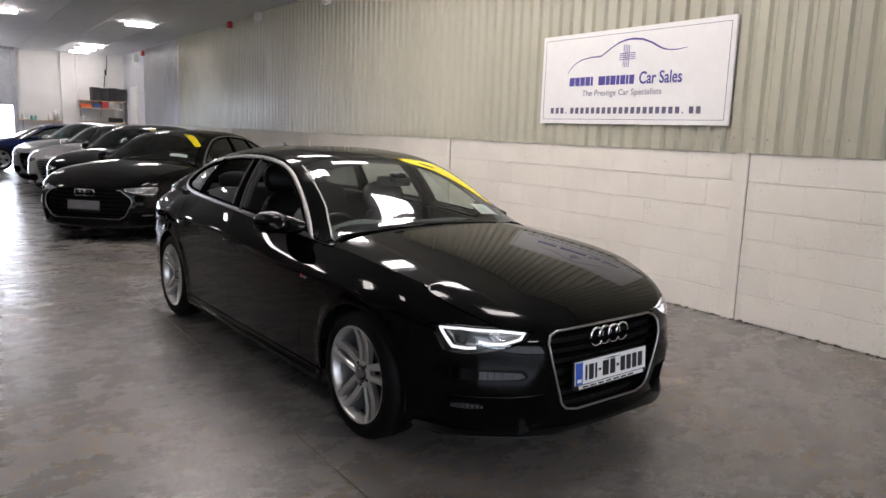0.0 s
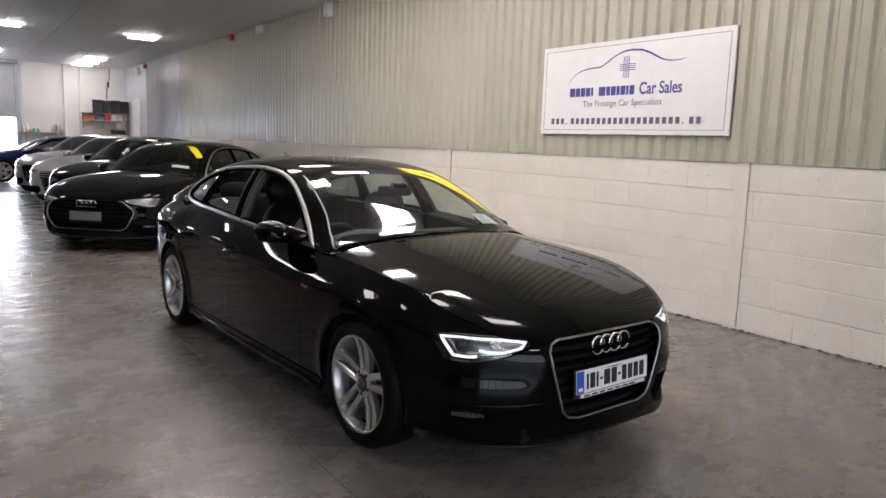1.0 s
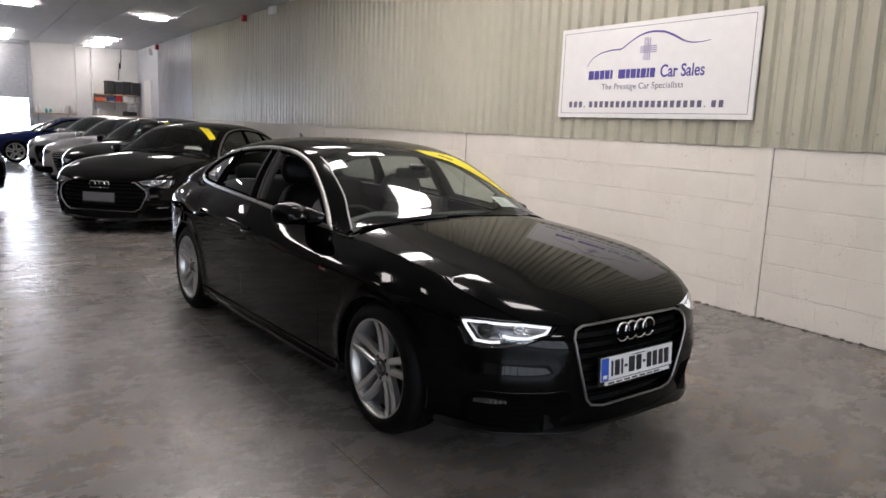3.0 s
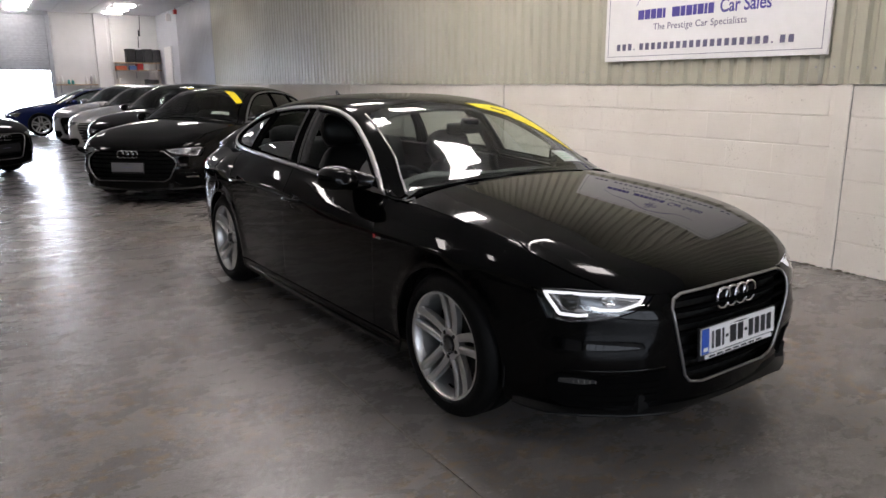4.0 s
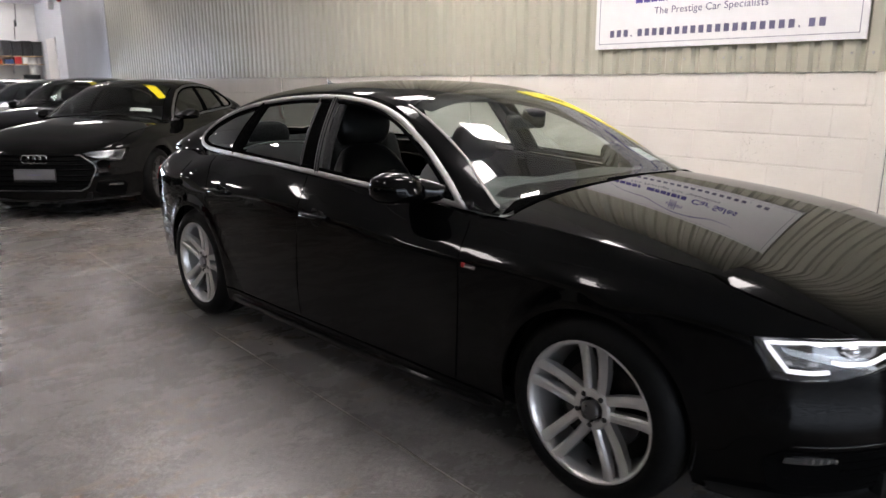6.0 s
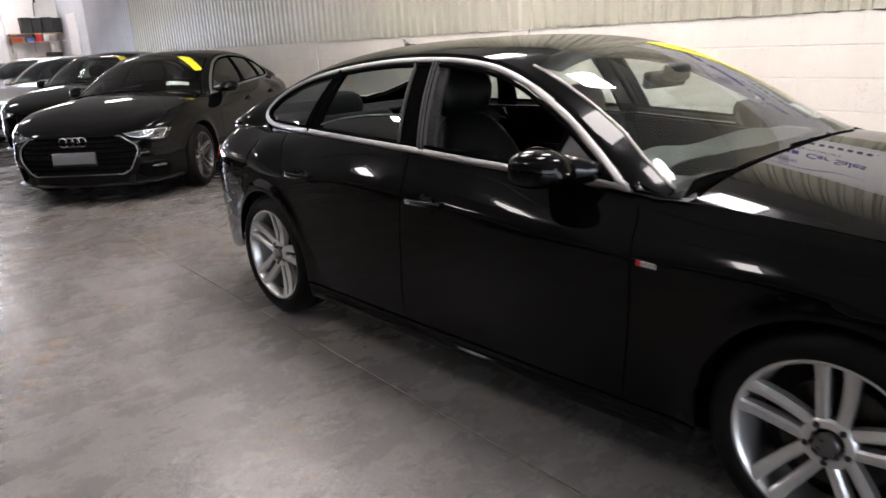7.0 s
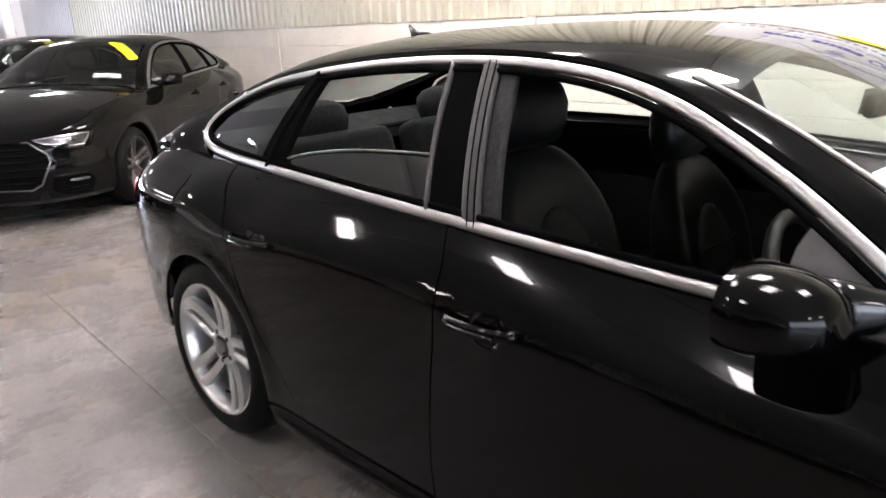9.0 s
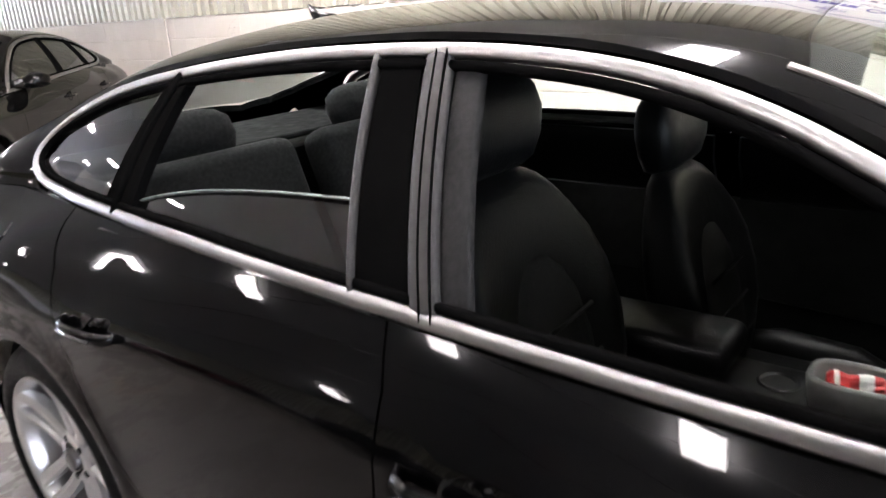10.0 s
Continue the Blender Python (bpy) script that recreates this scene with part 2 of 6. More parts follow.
def part(name, data, mat, parent, label="", smooth=False):
    """Links one bmesh or mesh as one object under a thing or a part."""
    if isinstance(data, bmesh.types.BMesh):
        me = bpy.data.meshes.new(name)
        if smooth:
            for f in data.faces:
                f.smooth = True
        data.to_mesh(me)
        data.free()
        for m in (mat if isinstance(mat, (list, tuple)) else [mat]):
            me.materials.append(m)
        data = me
    ob = new(name, data)
    ob.parent = parent
    if label:
        ob["label"] = label
    return ob


def thing(name, label, category, m=None, group="", kind=""):
    ob = tagged(new(name), label, category, group, kind)
    if m is not None:
        ob.matrix_basis = m
    return ob


def box(bm, lo, hi, bevel=0.0, seg=2, m=None):
    """Adds a box between two corners, its edges rounded by bevel."""
    lo, hi = Vector(lo), Vector(hi)
    made = bmesh.ops.create_cube(bm, size=1.0)["verts"]
    for v in made:
        v.co = Vector(lo[k] + (v.co[k] + .5) * (hi[k] - lo[k]) for k in range(3))
    if bevel:
        edges = list({e for v in made for e in v.link_edges})
        made = list({v for f in bmesh.ops.bevel(bm, geom=edges, offset=bevel, segments=seg, profile=.5, affect="EDGES")["faces"] for v in f.verts}
                    | {v for v in made if v.is_valid})
    if m is not None:
        bmesh.ops.transform(bm, matrix=m, verts=[v for v in made if v.is_valid])
    return bm


def tube(bm, path, radius, sides=8, closed=False, flat=1.0):
    """A round bar along a path."""
    path = [Vector(p) for p in path]
    rings, n = [], len(path)
    up = Vector((0, 0, 1))
    for k, p in enumerate(path):
        a, b = (path[k - 1] if k or closed else p), (path[(k + 1) % n] if k < n - 1 or closed else p)
        d = (b - a).normalized()
        s = d.cross(up)
        if s.length < .05:
            s = d.cross(Vector((1, 0, 0)))
        s.normalize()
        t = s.cross(d)
        r = radius[k] if isinstance(radius, (list, tuple)) else radius
        rings.append([bm.verts.new(p + s * (r * flat * math.cos(q)) + t * (r * math.sin(q))) for q in (2 * math.pi * j / sides for j in range(sides))])
    for k in range(n if closed else n - 1):
        r1, r2 = rings[k], rings[(k + 1) % n]
        for j in range(sides):
            bm.faces.new((r1[j], r1[(j + 1) % sides], r2[(j + 1) % sides], r2[j]))
    if not closed:
        bm.faces.new(rings[0][::-1])
        bm.faces.new(rings[-1])
    return bm


def lathe(bm, profile, sides=48, axis="x", at=(0, 0, 0)):
    """Turns a profile of (along the axis, radius) round the axis."""
    at, rings = Vector(at), []
    for a, r in profile:
        ring = []
        for j in range(sides):
            q = 2 * math.pi * j / sides
            c, s = r * math.cos(q), r * math.sin(q)
            ring.append(bm.verts.new(at + Vector({"x": (a, c, s), "y": (c, a, s), "z": (c, s, a)}[axis])))
        rings.append(ring)
    for r1, r2 in zip(rings, rings[1:]):
        for j in range(sides):
            bm.faces.new((r1[j], r1[(j + 1) % sides], r2[(j + 1) % sides], r2[j]))
    return bm


def slab(name, lo, hi, mat, bevel=0.0, parent=None, label="", category="", kind="", group=""):
    bm = box(bmesh.new(), lo, hi, bevel)
    ob = part(name, bm, mat, parent)
    return tagged(ob, label, category, group, kind)


# ---- the hall: long wall at x = 3.975, far wall at y = 25.7
WX, FAR, CEIL, BACK, LEFT = 3.975, 25.7, 3.83, -9.0, -8.6
BASE = 1.445   # top of the block wall
JOINT = -.245
tagged(slab("floor", (LEFT - .3, BACK - .3, -.12), (JOINT - .006, FAR + 14, 0), M_FLOOR), "grey painted concrete floor, scuffed and worn", "floor", kind="structure")
tagged(slab("floor", (JOINT + .006, BACK - .3, -.12), (WX + .3, FAR + 14, 0), M_FLOOR), "grey painted concrete floor beside the block wall", "floor", kind="structure")
tagged(slab("floor_joint", (JOINT - .006, BACK - .3, -.12), (JOINT + .006, FAR + 14, -.003), M_JOINT), "tan sealant in the floor joint", "floor joint", kind="structure")


def hall_ceiling():
    bm = bmesh.new()
    x0 = JOINT - .18
    edges = sorted({round(x0 + k * 1.07, 3) for k in range(-9, 5)})
    edges = [LEFT - .3] + [e for e in edges if LEFT < e < WX] + [WX + .3]
    for a, b in zip(edges, edges[1:]):
        box(bm, (a + .004, BACK - .3, CEIL), (b - .004, FAR + .3, CEIL + .08), .004, 1)
    box(bm, (LEFT - .3, BACK - .3, CEIL + .03), (WX + .3, FAR + .3, CEIL + .1))
    ob = part("ceiling", bm, M_CEIL, None)
    tagged(ob, "white panelled ceiling with thin joints", "ceiling", kind="structure")


hall_ceiling()


def cladding(name, y0, y1, z0, z1, pitch, mat, label, face=None, turn=1):
    """Box-profile steel sheet: ribs towards the hall."""
    depth, ys = .030, []
    y = y0
    while y < y1:
        for f, d in ((0, 0), (.48, 0), (.64, 1), (.86, 1), (1.0, 0)):
            ys.append((y + f * pitch, d))
        y += pitch
    verts, faces = [], []
    zs = [z0, z1]
    wx = WX if face is None else face
    for yy, d in ys:
        x = wx + turn * (.004 - depth * (1 - d))
        for z in zs:
            verts.append((x, min(yy, y1), z))
    for yy, d in ys:
        x = wx + turn * (.008 - depth * (1 - d))
        for z in zs:
            verts.append((x, min(yy, y1), z))
    n = len(ys)
    for k in range(n - 1):
        a = 2 * k
        faces.append((a, a + 2, a + 3, a + 1))
        b = 2 * n + a
        faces.append((b, b + 1, b + 3, b + 2))
        faces.append((a, b, b + 2, a + 2))
    ob = new(name, mesh_from(name, verts, faces, mat))
    return tagged(ob, label, "wall cladding", kind="structure")


BAY = (.505, 4.885, 9.385, 13.8, 18.2)
PITCH = .163
cladding("wall_cladding", BACK, 18.23, BASE, CEIL, PITCH, M_CLAD, "sage-cream ribbed steel cladding above the block wall")
tagged(slab("wall_upper", (WX + .04, BACK - .3, BASE - .045), (WX + .3, FAR + .3, CEIL + .1), M_WALL), "wall behind the cladding", "wall", kind="structure")
tagged(slab("wall_lower", (WX + .009, BACK - .3, 0), (WX + .3, FAR + .3, BASE - .045), M_BLOCK), "masonry core of the block wall", "wall", kind="structure")
cladding("wall_cladding", 18.30, 22.4, BASE, CEIL, PITCH, plain("blue-grey cladding paint", (.46, .47, .50), .35, vary=.06, scale=1.2), "blue-grey ribbed steel cladding near the far corner")
tagged(slab("wall_panel", (WX - .01, 22.4, BASE), (WX + .03, FAR, CEIL), plain("pale blue-grey sheet", (.60, .62, .66), .35, vary=.04, scale=1.2)),
       "smooth pale blue-grey sheet lining", "wall panel", kind="structure")
tagged(slab("trim", (WX - .035, 18.23, BASE), (WX + .03, 18.30, CEIL), M_SHUT, .004), "grey vertical corner trim of the cladding", "trim", kind="structure")


def post(y):
    bm = box(bmesh.new(), (WX - .018, y - .0, 0), (WX + .02, y + .125, BASE), .004, 1)
    ob = part("trim", bm, M_BLOCK, None)
    tagged(ob, "white painted pier strip in the block wall", "pier", kind="structure")
    bm = box(bmesh.new(), (WX - .003, y - .0035, .02), (WX + .015, y - .0005, BASE - .005))
    tagged(part("trim", bm, M_JOINT, None), "dark open joint beside the pier", "wall joint", kind="structure")


for y in BAY:
    post(y)

# far wall with the roller shutter
SH_L, SH_R, SH_B = -4.0, .44, 1.98
tagged(slab("wall_far", (SH_R, FAR, 0), (WX + .04, FAR + .3, CEIL + .1), M_WALL), "white painted far wall", "wall", kind="structure")
tagged(slab("wall_far", (LEFT - .3, FAR, 0), (SH_L, FAR + .3, CEIL + .1), M_WALL), "white painted far wall", "wall", kind="structure")
tagged(slab("wall_far", (SH_L, FAR + .02, CEIL - .12), (SH_R, FAR + .3, CEIL + .1), M_WALL), "white lintel above the roller shutter", "wall", kind="structure")
tagged(slab("wall_left", (LEFT - .3, BACK - .3, 0), (LEFT, FAR + .3, CEIL + .1), M_WALL), "white painted side wall", "wall", kind="structure")
tagged(slab("wall_back", (LEFT, BACK - .3, 0), (-8.2, BACK, CEIL + .1), M_WALL), "white painted back wall", "wall", kind="structure")
tagged(slab("wall_back", (3.2, BACK - .3, 0), (WX + .04, BACK, CEIL + .1), M_WALL), "white painted back wall", "wall", kind="structure")
tagged(slab("wall_back", (-8.2, BACK - .3, 3.3), (3.2, BACK, CEIL + .1), M_WALL), "white painted back wall above the entrance", "wall", kind="structure")
tagged(slab("ground", (-60, FAR + 13.9, -.2), (60, FAR + 90, -.02), plain("yard concrete", (.32, .31, .30), .8, vary=.15)), "pale concrete yard outside", "ground", kind="structure")
tagged(slab("ground", (-60, BACK - 60, -.2), (60, BACK - .31, -.02), plain("forecourt concrete", (.34, .34, .33), .85, vary=.2)), "pale concrete forecourt outside", "ground", kind="structure")


def shutter_door():
    th = thing("roller_shutter", "grey steel roller shutter, half raised", "shutter door", pose(0, FAR - .02, 0))
    n = 22
    top, low = CEIL - .1, SH_B
    step = (top - low) / n
    for k in range(n):
        z = low + k * step
        bm = bmesh.new()
        box(bm, (SH_L, -.018, z), (SH_R, .0, z + step - .010), .006, 2)
        box(bm, (SH_L, -.008, z + step - .016), (SH_R, -.002, z + step + .004))
        part("slat", bm, M_SHUT, th)
    part("bottom_bar", box(bmesh.new(), (SH_L, -.04, SH_B - .06), (SH_R, .02, SH_B), .006), M_STEEL, th)
    part("guide_rail", box(bmesh.new(), (SH_R - .01, -.09, 0), (SH_R + .12, .015, top), .008), M_SHUT, th)
    part("guide_rail", box(bmesh.new(), (SH_L - .12, -.09, 0), (SH_L + .01, .015, top), .008), M_SHUT, th)
    part("roller_box", box(bmesh.new(), (SH_L - .1, -.22, top - .02), (SH_R + .1, .0, CEIL - .003), .01), M_SHUT, th)


shutter_door()
tagged(slab("trim", (1.90, FAR - .12, 0), (2.30, FAR, CEIL), M_WALL, .01), "white boxed-in column on the far wall", "column", kind="structure")


def light_panel(x, y, w=.74, l=.40):
    th = thing("ceiling_light", "white rectangular ceiling light, lit, diffuser deepened to brighten the ceiling", "ceiling light", pose(x, y, CEIL), group="ceiling lights")
    bm = bmesh.new()
    for a, b in (((-w / 2 - .02, -l / 2 - .02), (-w / 2, l / 2 + .02)), ((w / 2, -l / 2 - .02), (w / 2 + .02, l / 2 + .02)),
                 ((-w / 2, -l / 2 - .02), (w / 2, -l / 2)), ((-w / 2, l / 2), (w / 2, l / 2 + .02))):
        box(bm, (*a, -.016), (*b, -.002))
    part("frame", bm, M_LAMPF, th)
    # the diffuser hangs 7 cm down so its glowing sides brighten the ceiling
    part("diffuser", box(bmesh.new(), (-w / 2, -l / 2, -.072), (w / 2, l / 2, -.004), .004), M_LAMP, th)
    return th


first = light_panel(2.15, 1.95)
# the unseen panel at 2.15, .05 is added to brighten the right wall
for x, places in {2.15: (-6.0, .05, 3.8, 5.7), .75: (1.1, 2.9, 4.7, 6.5), -.40: (-6.0,)}.items():
    for y in places:
        copy_thing(first, pose(x, y, CEIL))
# smaller panels over the aisle and towards the far end; the unseen -6.0 row is added to light the left wall
small = light_panel(-2.45, 1.55, .58, .28)
for x, places in {-2.45: (3.6, 6.6, 9.7), 2.40: (15.6, 22.1, 23.4, 24.7), -.40: (15.6, 22.1, 23.4, 24.7), -3.2: (15.6, 22.1), -6.0: (6.6, 15.6, 22.1)}.items():
    for y in places:
        copy_thing(small, pose(x, y, CEIL))
cladding("wall_cladding", BACK, FAR, BASE, CEIL, PITCH, M_CLAD, "sage-cream ribbed steel cladding on the opposite wall", LEFT + .03, -1)
glow_out = glow("daylight haze", (.74, .87, 1.0), 52.0)
tagged(slab("backdrop", (-14, FAR + 13.0, -.1), (10, FAR + 13.1, 9), glow_out), "bright overcast yard beyond the shutter", "backdrop", kind="structure")
glow_front = glow("overcast forecourt", (.74, .87, 1.0), 6.0)
tagged(slab("backdrop", (-20, BACK - 14.1, -.1), (16, BACK - 14.0, 9), glow_front), "bright overcast forecourt beyond the glass front", "backdrop", kind="structure")
front = tagged(new("window_1"), "tall glazed front of the hall with grey mullions", "window", kind="structure")
for k in range(9):
    x = -8.2 + 11.34 * k / 8
    part("mullion", box(bmesh.new(), (x, BACK - .16, 0), (x + .06, BACK - .06, 3.3), .004), M_STEEL, front)
for z in (.0, 2.1, 3.24):
    part("transom", box(bmesh.new(), (-8.2, BACK - .15, z), (3.2, BACK - .07, z + .06), .004), M_STEEL, front)

def smooth_curve(points, soft=0.0):
    """A smooth function through points (t, value): monotone cubic pieces, softened over a length of soft."""
    t = np.array([p[0] for p in points], float)
    v = np.array([p[1] for p in points], float)
    h, s = np.diff(t), np.diff(v) / np.diff(t)
    m = np.zeros(len(t))
    m[0], m[-1] = s[0], s[-1]
    for k in range(1, len(t) - 1):
        if s[k - 1] * s[k] > 0:
            a, b = 2 * h[k] + h[k - 1], h[k] + 2 * h[k - 1]
            m[k] = (a + b) / (a / s[k - 1] + b / s[k])
    def raw(x):
        x = np.asarray(x, float)
        k = np.clip(np.searchsorted(t, x) - 1, 0, len(t) - 2)
        w = np.clip((x - t[k]) / h[k], 0, 1)
        out = ((2 * w**3 - 3 * w**2 + 1) * v[k] + (w**3 - 2 * w**2 + w) * h[k] * m[k]
               + (3 * w**2 - 2 * w**3) * v[k + 1] + (w**3 - w**2) * h[k] * m[k + 1])
        return out + np.where(x < t[0], (x - t[0]) * m[0], 0) + np.where(x > t[-1], (x - t[-1]) * m[-1], 0)
    if not soft:
        return raw
    grid = np.linspace(t[0] - 3 * soft, t[-1] + 3 * soft, 1200)
    step = grid[1] - grid[0]
    reach = int(3 * soft / step) + 1
    kern = np.exp(-0.5 * (np.arange(-reach, reach + 1) * step / soft) ** 2)
    wide = np.linspace(grid[0] - reach * step, grid[-1] + reach * step, 1200 + 2 * reach)
    table = np.convolve(raw(wide), kern / kern.sum(), "valid")
    return lambda x: np.interp(x, grid, table)


# ---- the shape of a car body: x to its left, y to its rear from the front axle, z up
PLAN = [(0, -.870), (-.18, -.864), (-.36, -.834), (-.53, -.765), (-.67, -.645), (-.763, -.46), (-.817, -.22), (-.837, .05), (-.845, .5),
        (-.848, 1.2), (-.848, 1.9), (-.845, 2.5), (-.836, 2.95), (-.81, 3.28), (-.745, 3.54), (-.61, 3.71), (-.40, 3.79), (0, 3.82)]
_k = np.arange(len(PLAN), dtype=float)
_fx, _fy = smooth_curve([(k, p[0]) for k, p in zip(_k, PLAN)], .45), smooth_curve([(k, p[1]) for k, p in zip(_k, PLAN)], .45)
_s = np.linspace(0, len(PLAN) - 1, 3000)
PX, PY = _fx(_s), _fy(_s)
PX = PX - PX[0] * np.clip(1 - _s / 1.5, 0, 1)
PX = PX - PX[-1] * np.clip(1 - (len(PLAN) - 1 - _s) / 1.5, 0, 1)
PU = np.r_[0, np.cumsum(np.hypot(np.diff(PX), np.diff(PY)))]
PU = PU - np.interp(1.4, PY, PU) + 1.4
U_NOSE, U_TAIL = PU[0], PU[-1]
NX, NY = np.gradient(PY, PU), -np.gradient(PX, PU)   # inward
_q = np.hypot(NX, NY)
NX, NY = NX / _q, NY / _q


def u_front(x):
    """Length along the plan where the nose is x wide of the middle."""
    part = PU < 0
    return np.interp(np.abs(x), -PX[part], PU[part])


def u_side(y):
    return np.interp(y, PY, PU)


def u_rear(x):
    part = PU > 3.2
    return np.interp(-np.abs(x), PX[part], PU[part])


BELT = smooth_curve([(-1.5, .742), (-1.0, .748), (-.75, .768), (-.5, .810), (-.2, .858), (.1, .885), (.4, .900), (.655, .907), (1.2, .930),
                     (1.7, .957), (2.2, .973), (2.9, .976), (3.3, .974), (3.6, .962), (3.9, .938), (4.6, .925)], .08)
INSET = smooth_curve([(-1.5, .15), (-.9, .135), (-.5, .115), (0, .115), (.4, .135), (.655, .138), (1.2, .105), (1.7, .095), (2.2, .12),
                      (2.7, .165), (3.14, .215), (3.38, .165), (3.8, .13), (4.2, .1), (4.6, .08)], .08)
ROUND = smooth_curve([(-1.5, .23), (-.9, .20), (-.5, .16), (0, .14), (.655, .17), (1.7, .17), (2.7, .2), (3.14, .24), (3.8, .22), (4.6, .16)], .1)
LOW = smooth_curve([(.10, .10), (.14, .055), (.18, .036), (.23, .026), (.32, .015), (.45, .005), (.60, 0), (.75, -.002), (.9, 0), (1.1, 0)], .012)


def wrap(u, z):
    """The lower body: u along the plan from nose to tail, on the car's right side."""
    u, z = np.asarray(u, float), np.asarray(z, float)
    t = np.clip((z - (BELT(u) - ROUND(u))) / ROUND(u), 0, 1.3)
    full = np.clip((u - 2.4) / .6, 0, 1) * np.clip((4.2 - u) / .4, 0, 1)
    flat = np.clip((u + .45) / .5, 0, 1) * np.clip((2.95 - u) / .5, 0, 1)
    flat = flat * flat * (3 - 2 * flat)
    lean = (np.sqrt(t * t + .0256) - .16) / .852715
    d = LOW(z) + INSET(u) * (flat * lean + (1 - flat) * t ** (2.3 + .5 * full * full * (3 - 2 * full)))
    px, py = np.interp(u, PU, PX), np.interp(u, PU, PY)
    for hub in (0.0, 2.81):
        far = np.hypot(py - hub, z - .33)
        d = d - .011 * np.exp(-((far - .36) / .045) ** 2)
    nose = np.clip((-.40 - u) / .2, 0, 1) * np.clip((u + 1.06) / .15, 0, 1)
    d = d - .020 * nose * np.exp(-((z - .43) / .075) ** 2)
    side = np.clip((u + .5) / .5, 0, 1) * np.clip((3.6 - u) / .4, 0, 1)
    line = .80 + .018 * u - .012 * np.sin((u - .2) * 2.2)
    d = d - .007 * side * np.maximum(0, 1 - np.abs(z - line) / .06) ** 1.3
    rise = np.clip((z - line) / np.maximum(BELT(u) - line, .02), 0, 1)
    d = d - .0065 * side * np.sin(math.pi * rise)
    return np.stack([px + np.interp(u, PU, NX) * d, py + np.interp(u, PU, NY) * d, z], -1)


RAIL_Z = smooth_curve([(.40, .900), (.56, .910), (.652, .936), (.763, 1.010), (.939, 1.120), (1.125, 1.216), (1.331, 1.294), (1.546, 1.332), (1.796, 1.345), (2.09, 1.337),
                       (2.44, 1.308), (2.754, 1.264), (3.0, 1.206), (3.15, 1.160), (3.35, 1.085), (3.45, 1.045), (3.53, 1.012), (3.65, .975), (3.85, .932)], .03)
MIDDLE_Z = smooth_curve([(-.8, .705), (0, .905), (.3, .962), (.40, .974), (.62, 1.085), (.82, 1.185), (1.02, 1.275),
                         (1.2, 1.342), (1.45, 1.384), (1.8, 1.399), (2.2, 1.392), (2.6, 1.358), (2.9, 1.304), (3.2, 1.215), (3.5, 1.105), (3.66, 1.035), (3.75, .993), (3.82, .955)], .035)
BONNET_Z = smooth_curve([(-.9, .690), (-.725, .752), (-.55, .812), (-.35, .870), (0, .936), (.3, .976), (.5, .996)], .12)


def belt_x(y):
    return -wrap(u_side(y), BELT(u_side(y)))[..., 0]


def rail_x(y):
    zb = BELT(u_side(y))
    lean = np.interp(y, [.4, .8, 1.2, 1.7, 2.4, 3.0, 3.5], [.42, .5, .56, .58, .60, .62, .8])
    return belt_x(y) - lean * np.maximum(RAIL_Z(y) - zb, 0)


def strip_x(y):
    """Plan line of the windscreen's edge strip."""
    return -float(rail_x(y)) + float(np.interp(y, [.54, .565, .632, .72, .80, 1.0, 1.25], [.032, .040, .060, .067, .072, .060, .046]))


def glass_side(y, z):
    """The upper side, from the belt to the roof rail, on the car's right."""
    y, z = np.asarray(y, float), np.asarray(z, float)
    zb, zr = BELT(u_side(y)), RAIL_Z(y)
    t = (z - zb) / np.maximum(zr - zb, .03)
    x = belt_x(y) + (rail_x(y) - belt_x(y)) * t + .022 * (1 - (2 * np.clip(t, 0, 1) - 1) ** 2)
    return np.stack([-x, y, z], -1)


def top(x, y):
    """Bonnet, screen, roof and tail from above."""
    x, y = np.asarray(x, float), np.asarray(y, float)
    r = np.abs(x) / np.maximum(rail_x(y), .2)
    z = MIDDLE_Z(y) + (RAIL_Z(y) - MIDDLE_Z(y)) * (.55 * r ** 2 + .45 * r ** 5)
    return np.stack([x, y, z], -1)


def bonnet(x, y):
    x, y = np.asarray(x, float), np.asarray(y, float)
    u = u_side(y)
    edge = wrap(u, BELT(u))
    xe = np.where(y < -.62, np.maximum(-edge[..., 0], .3), -edge[..., 0])
    r = np.abs(x) / xe
    z = BONNET_Z(y) + (BELT(u) - BONNET_Z(y)) * (.58 * r ** 2 + .42 * r ** 6)
    return np.stack([x, y, z], -1)


# ---- car parts
def resample(pts, step, closed=True):
    pts = [np.array(p, float) for p in pts]
    if closed:
        pts = pts + [pts[0]]
    out = []
    for a, b in zip(pts, pts[1:]):
        n = max(1, int(math.ceil(np.linalg.norm(b - a) / step)))
        out += [a + (b - a) * k / n for k in range(n)]
    if not closed:
        out.append(pts[-1])
    return out


def inset_loop(pts, d):
    """Moves a closed outline inwards by d."""
    p = np.array(pts, float)
    area = np.sum(p[:, 0] * np.roll(p[:, 1], -1) - np.roll(p[:, 0], -1) * p[:, 1])
    e = np.roll(p, -1, 0) - p
    e /= np.maximum(np.linalg.norm(e, axis=1), 1e-9)[:, None]
    n = np.stack([-e[:, 1], e[:, 0]], -1) * (1 if area > 0 else -1)
    m = n + np.roll(n, 1, 0)
    m /= np.maximum(np.sum(m * n, 1), .35)[:, None]
    return p + m * d


def inside(pts, x, y):
    p = np.array(pts)
    a, b = p, np.roll(p, -1, 0)
    hit = np.zeros(np.shape(x), bool)
    for (ax, ay), (bx, by) in zip(a, b):
        if ay != by:
            hit ^= ((ay > y) != (by > y)) & (x < (bx - ax) * (y - ay) / (by - ay) + ax)
    return hit


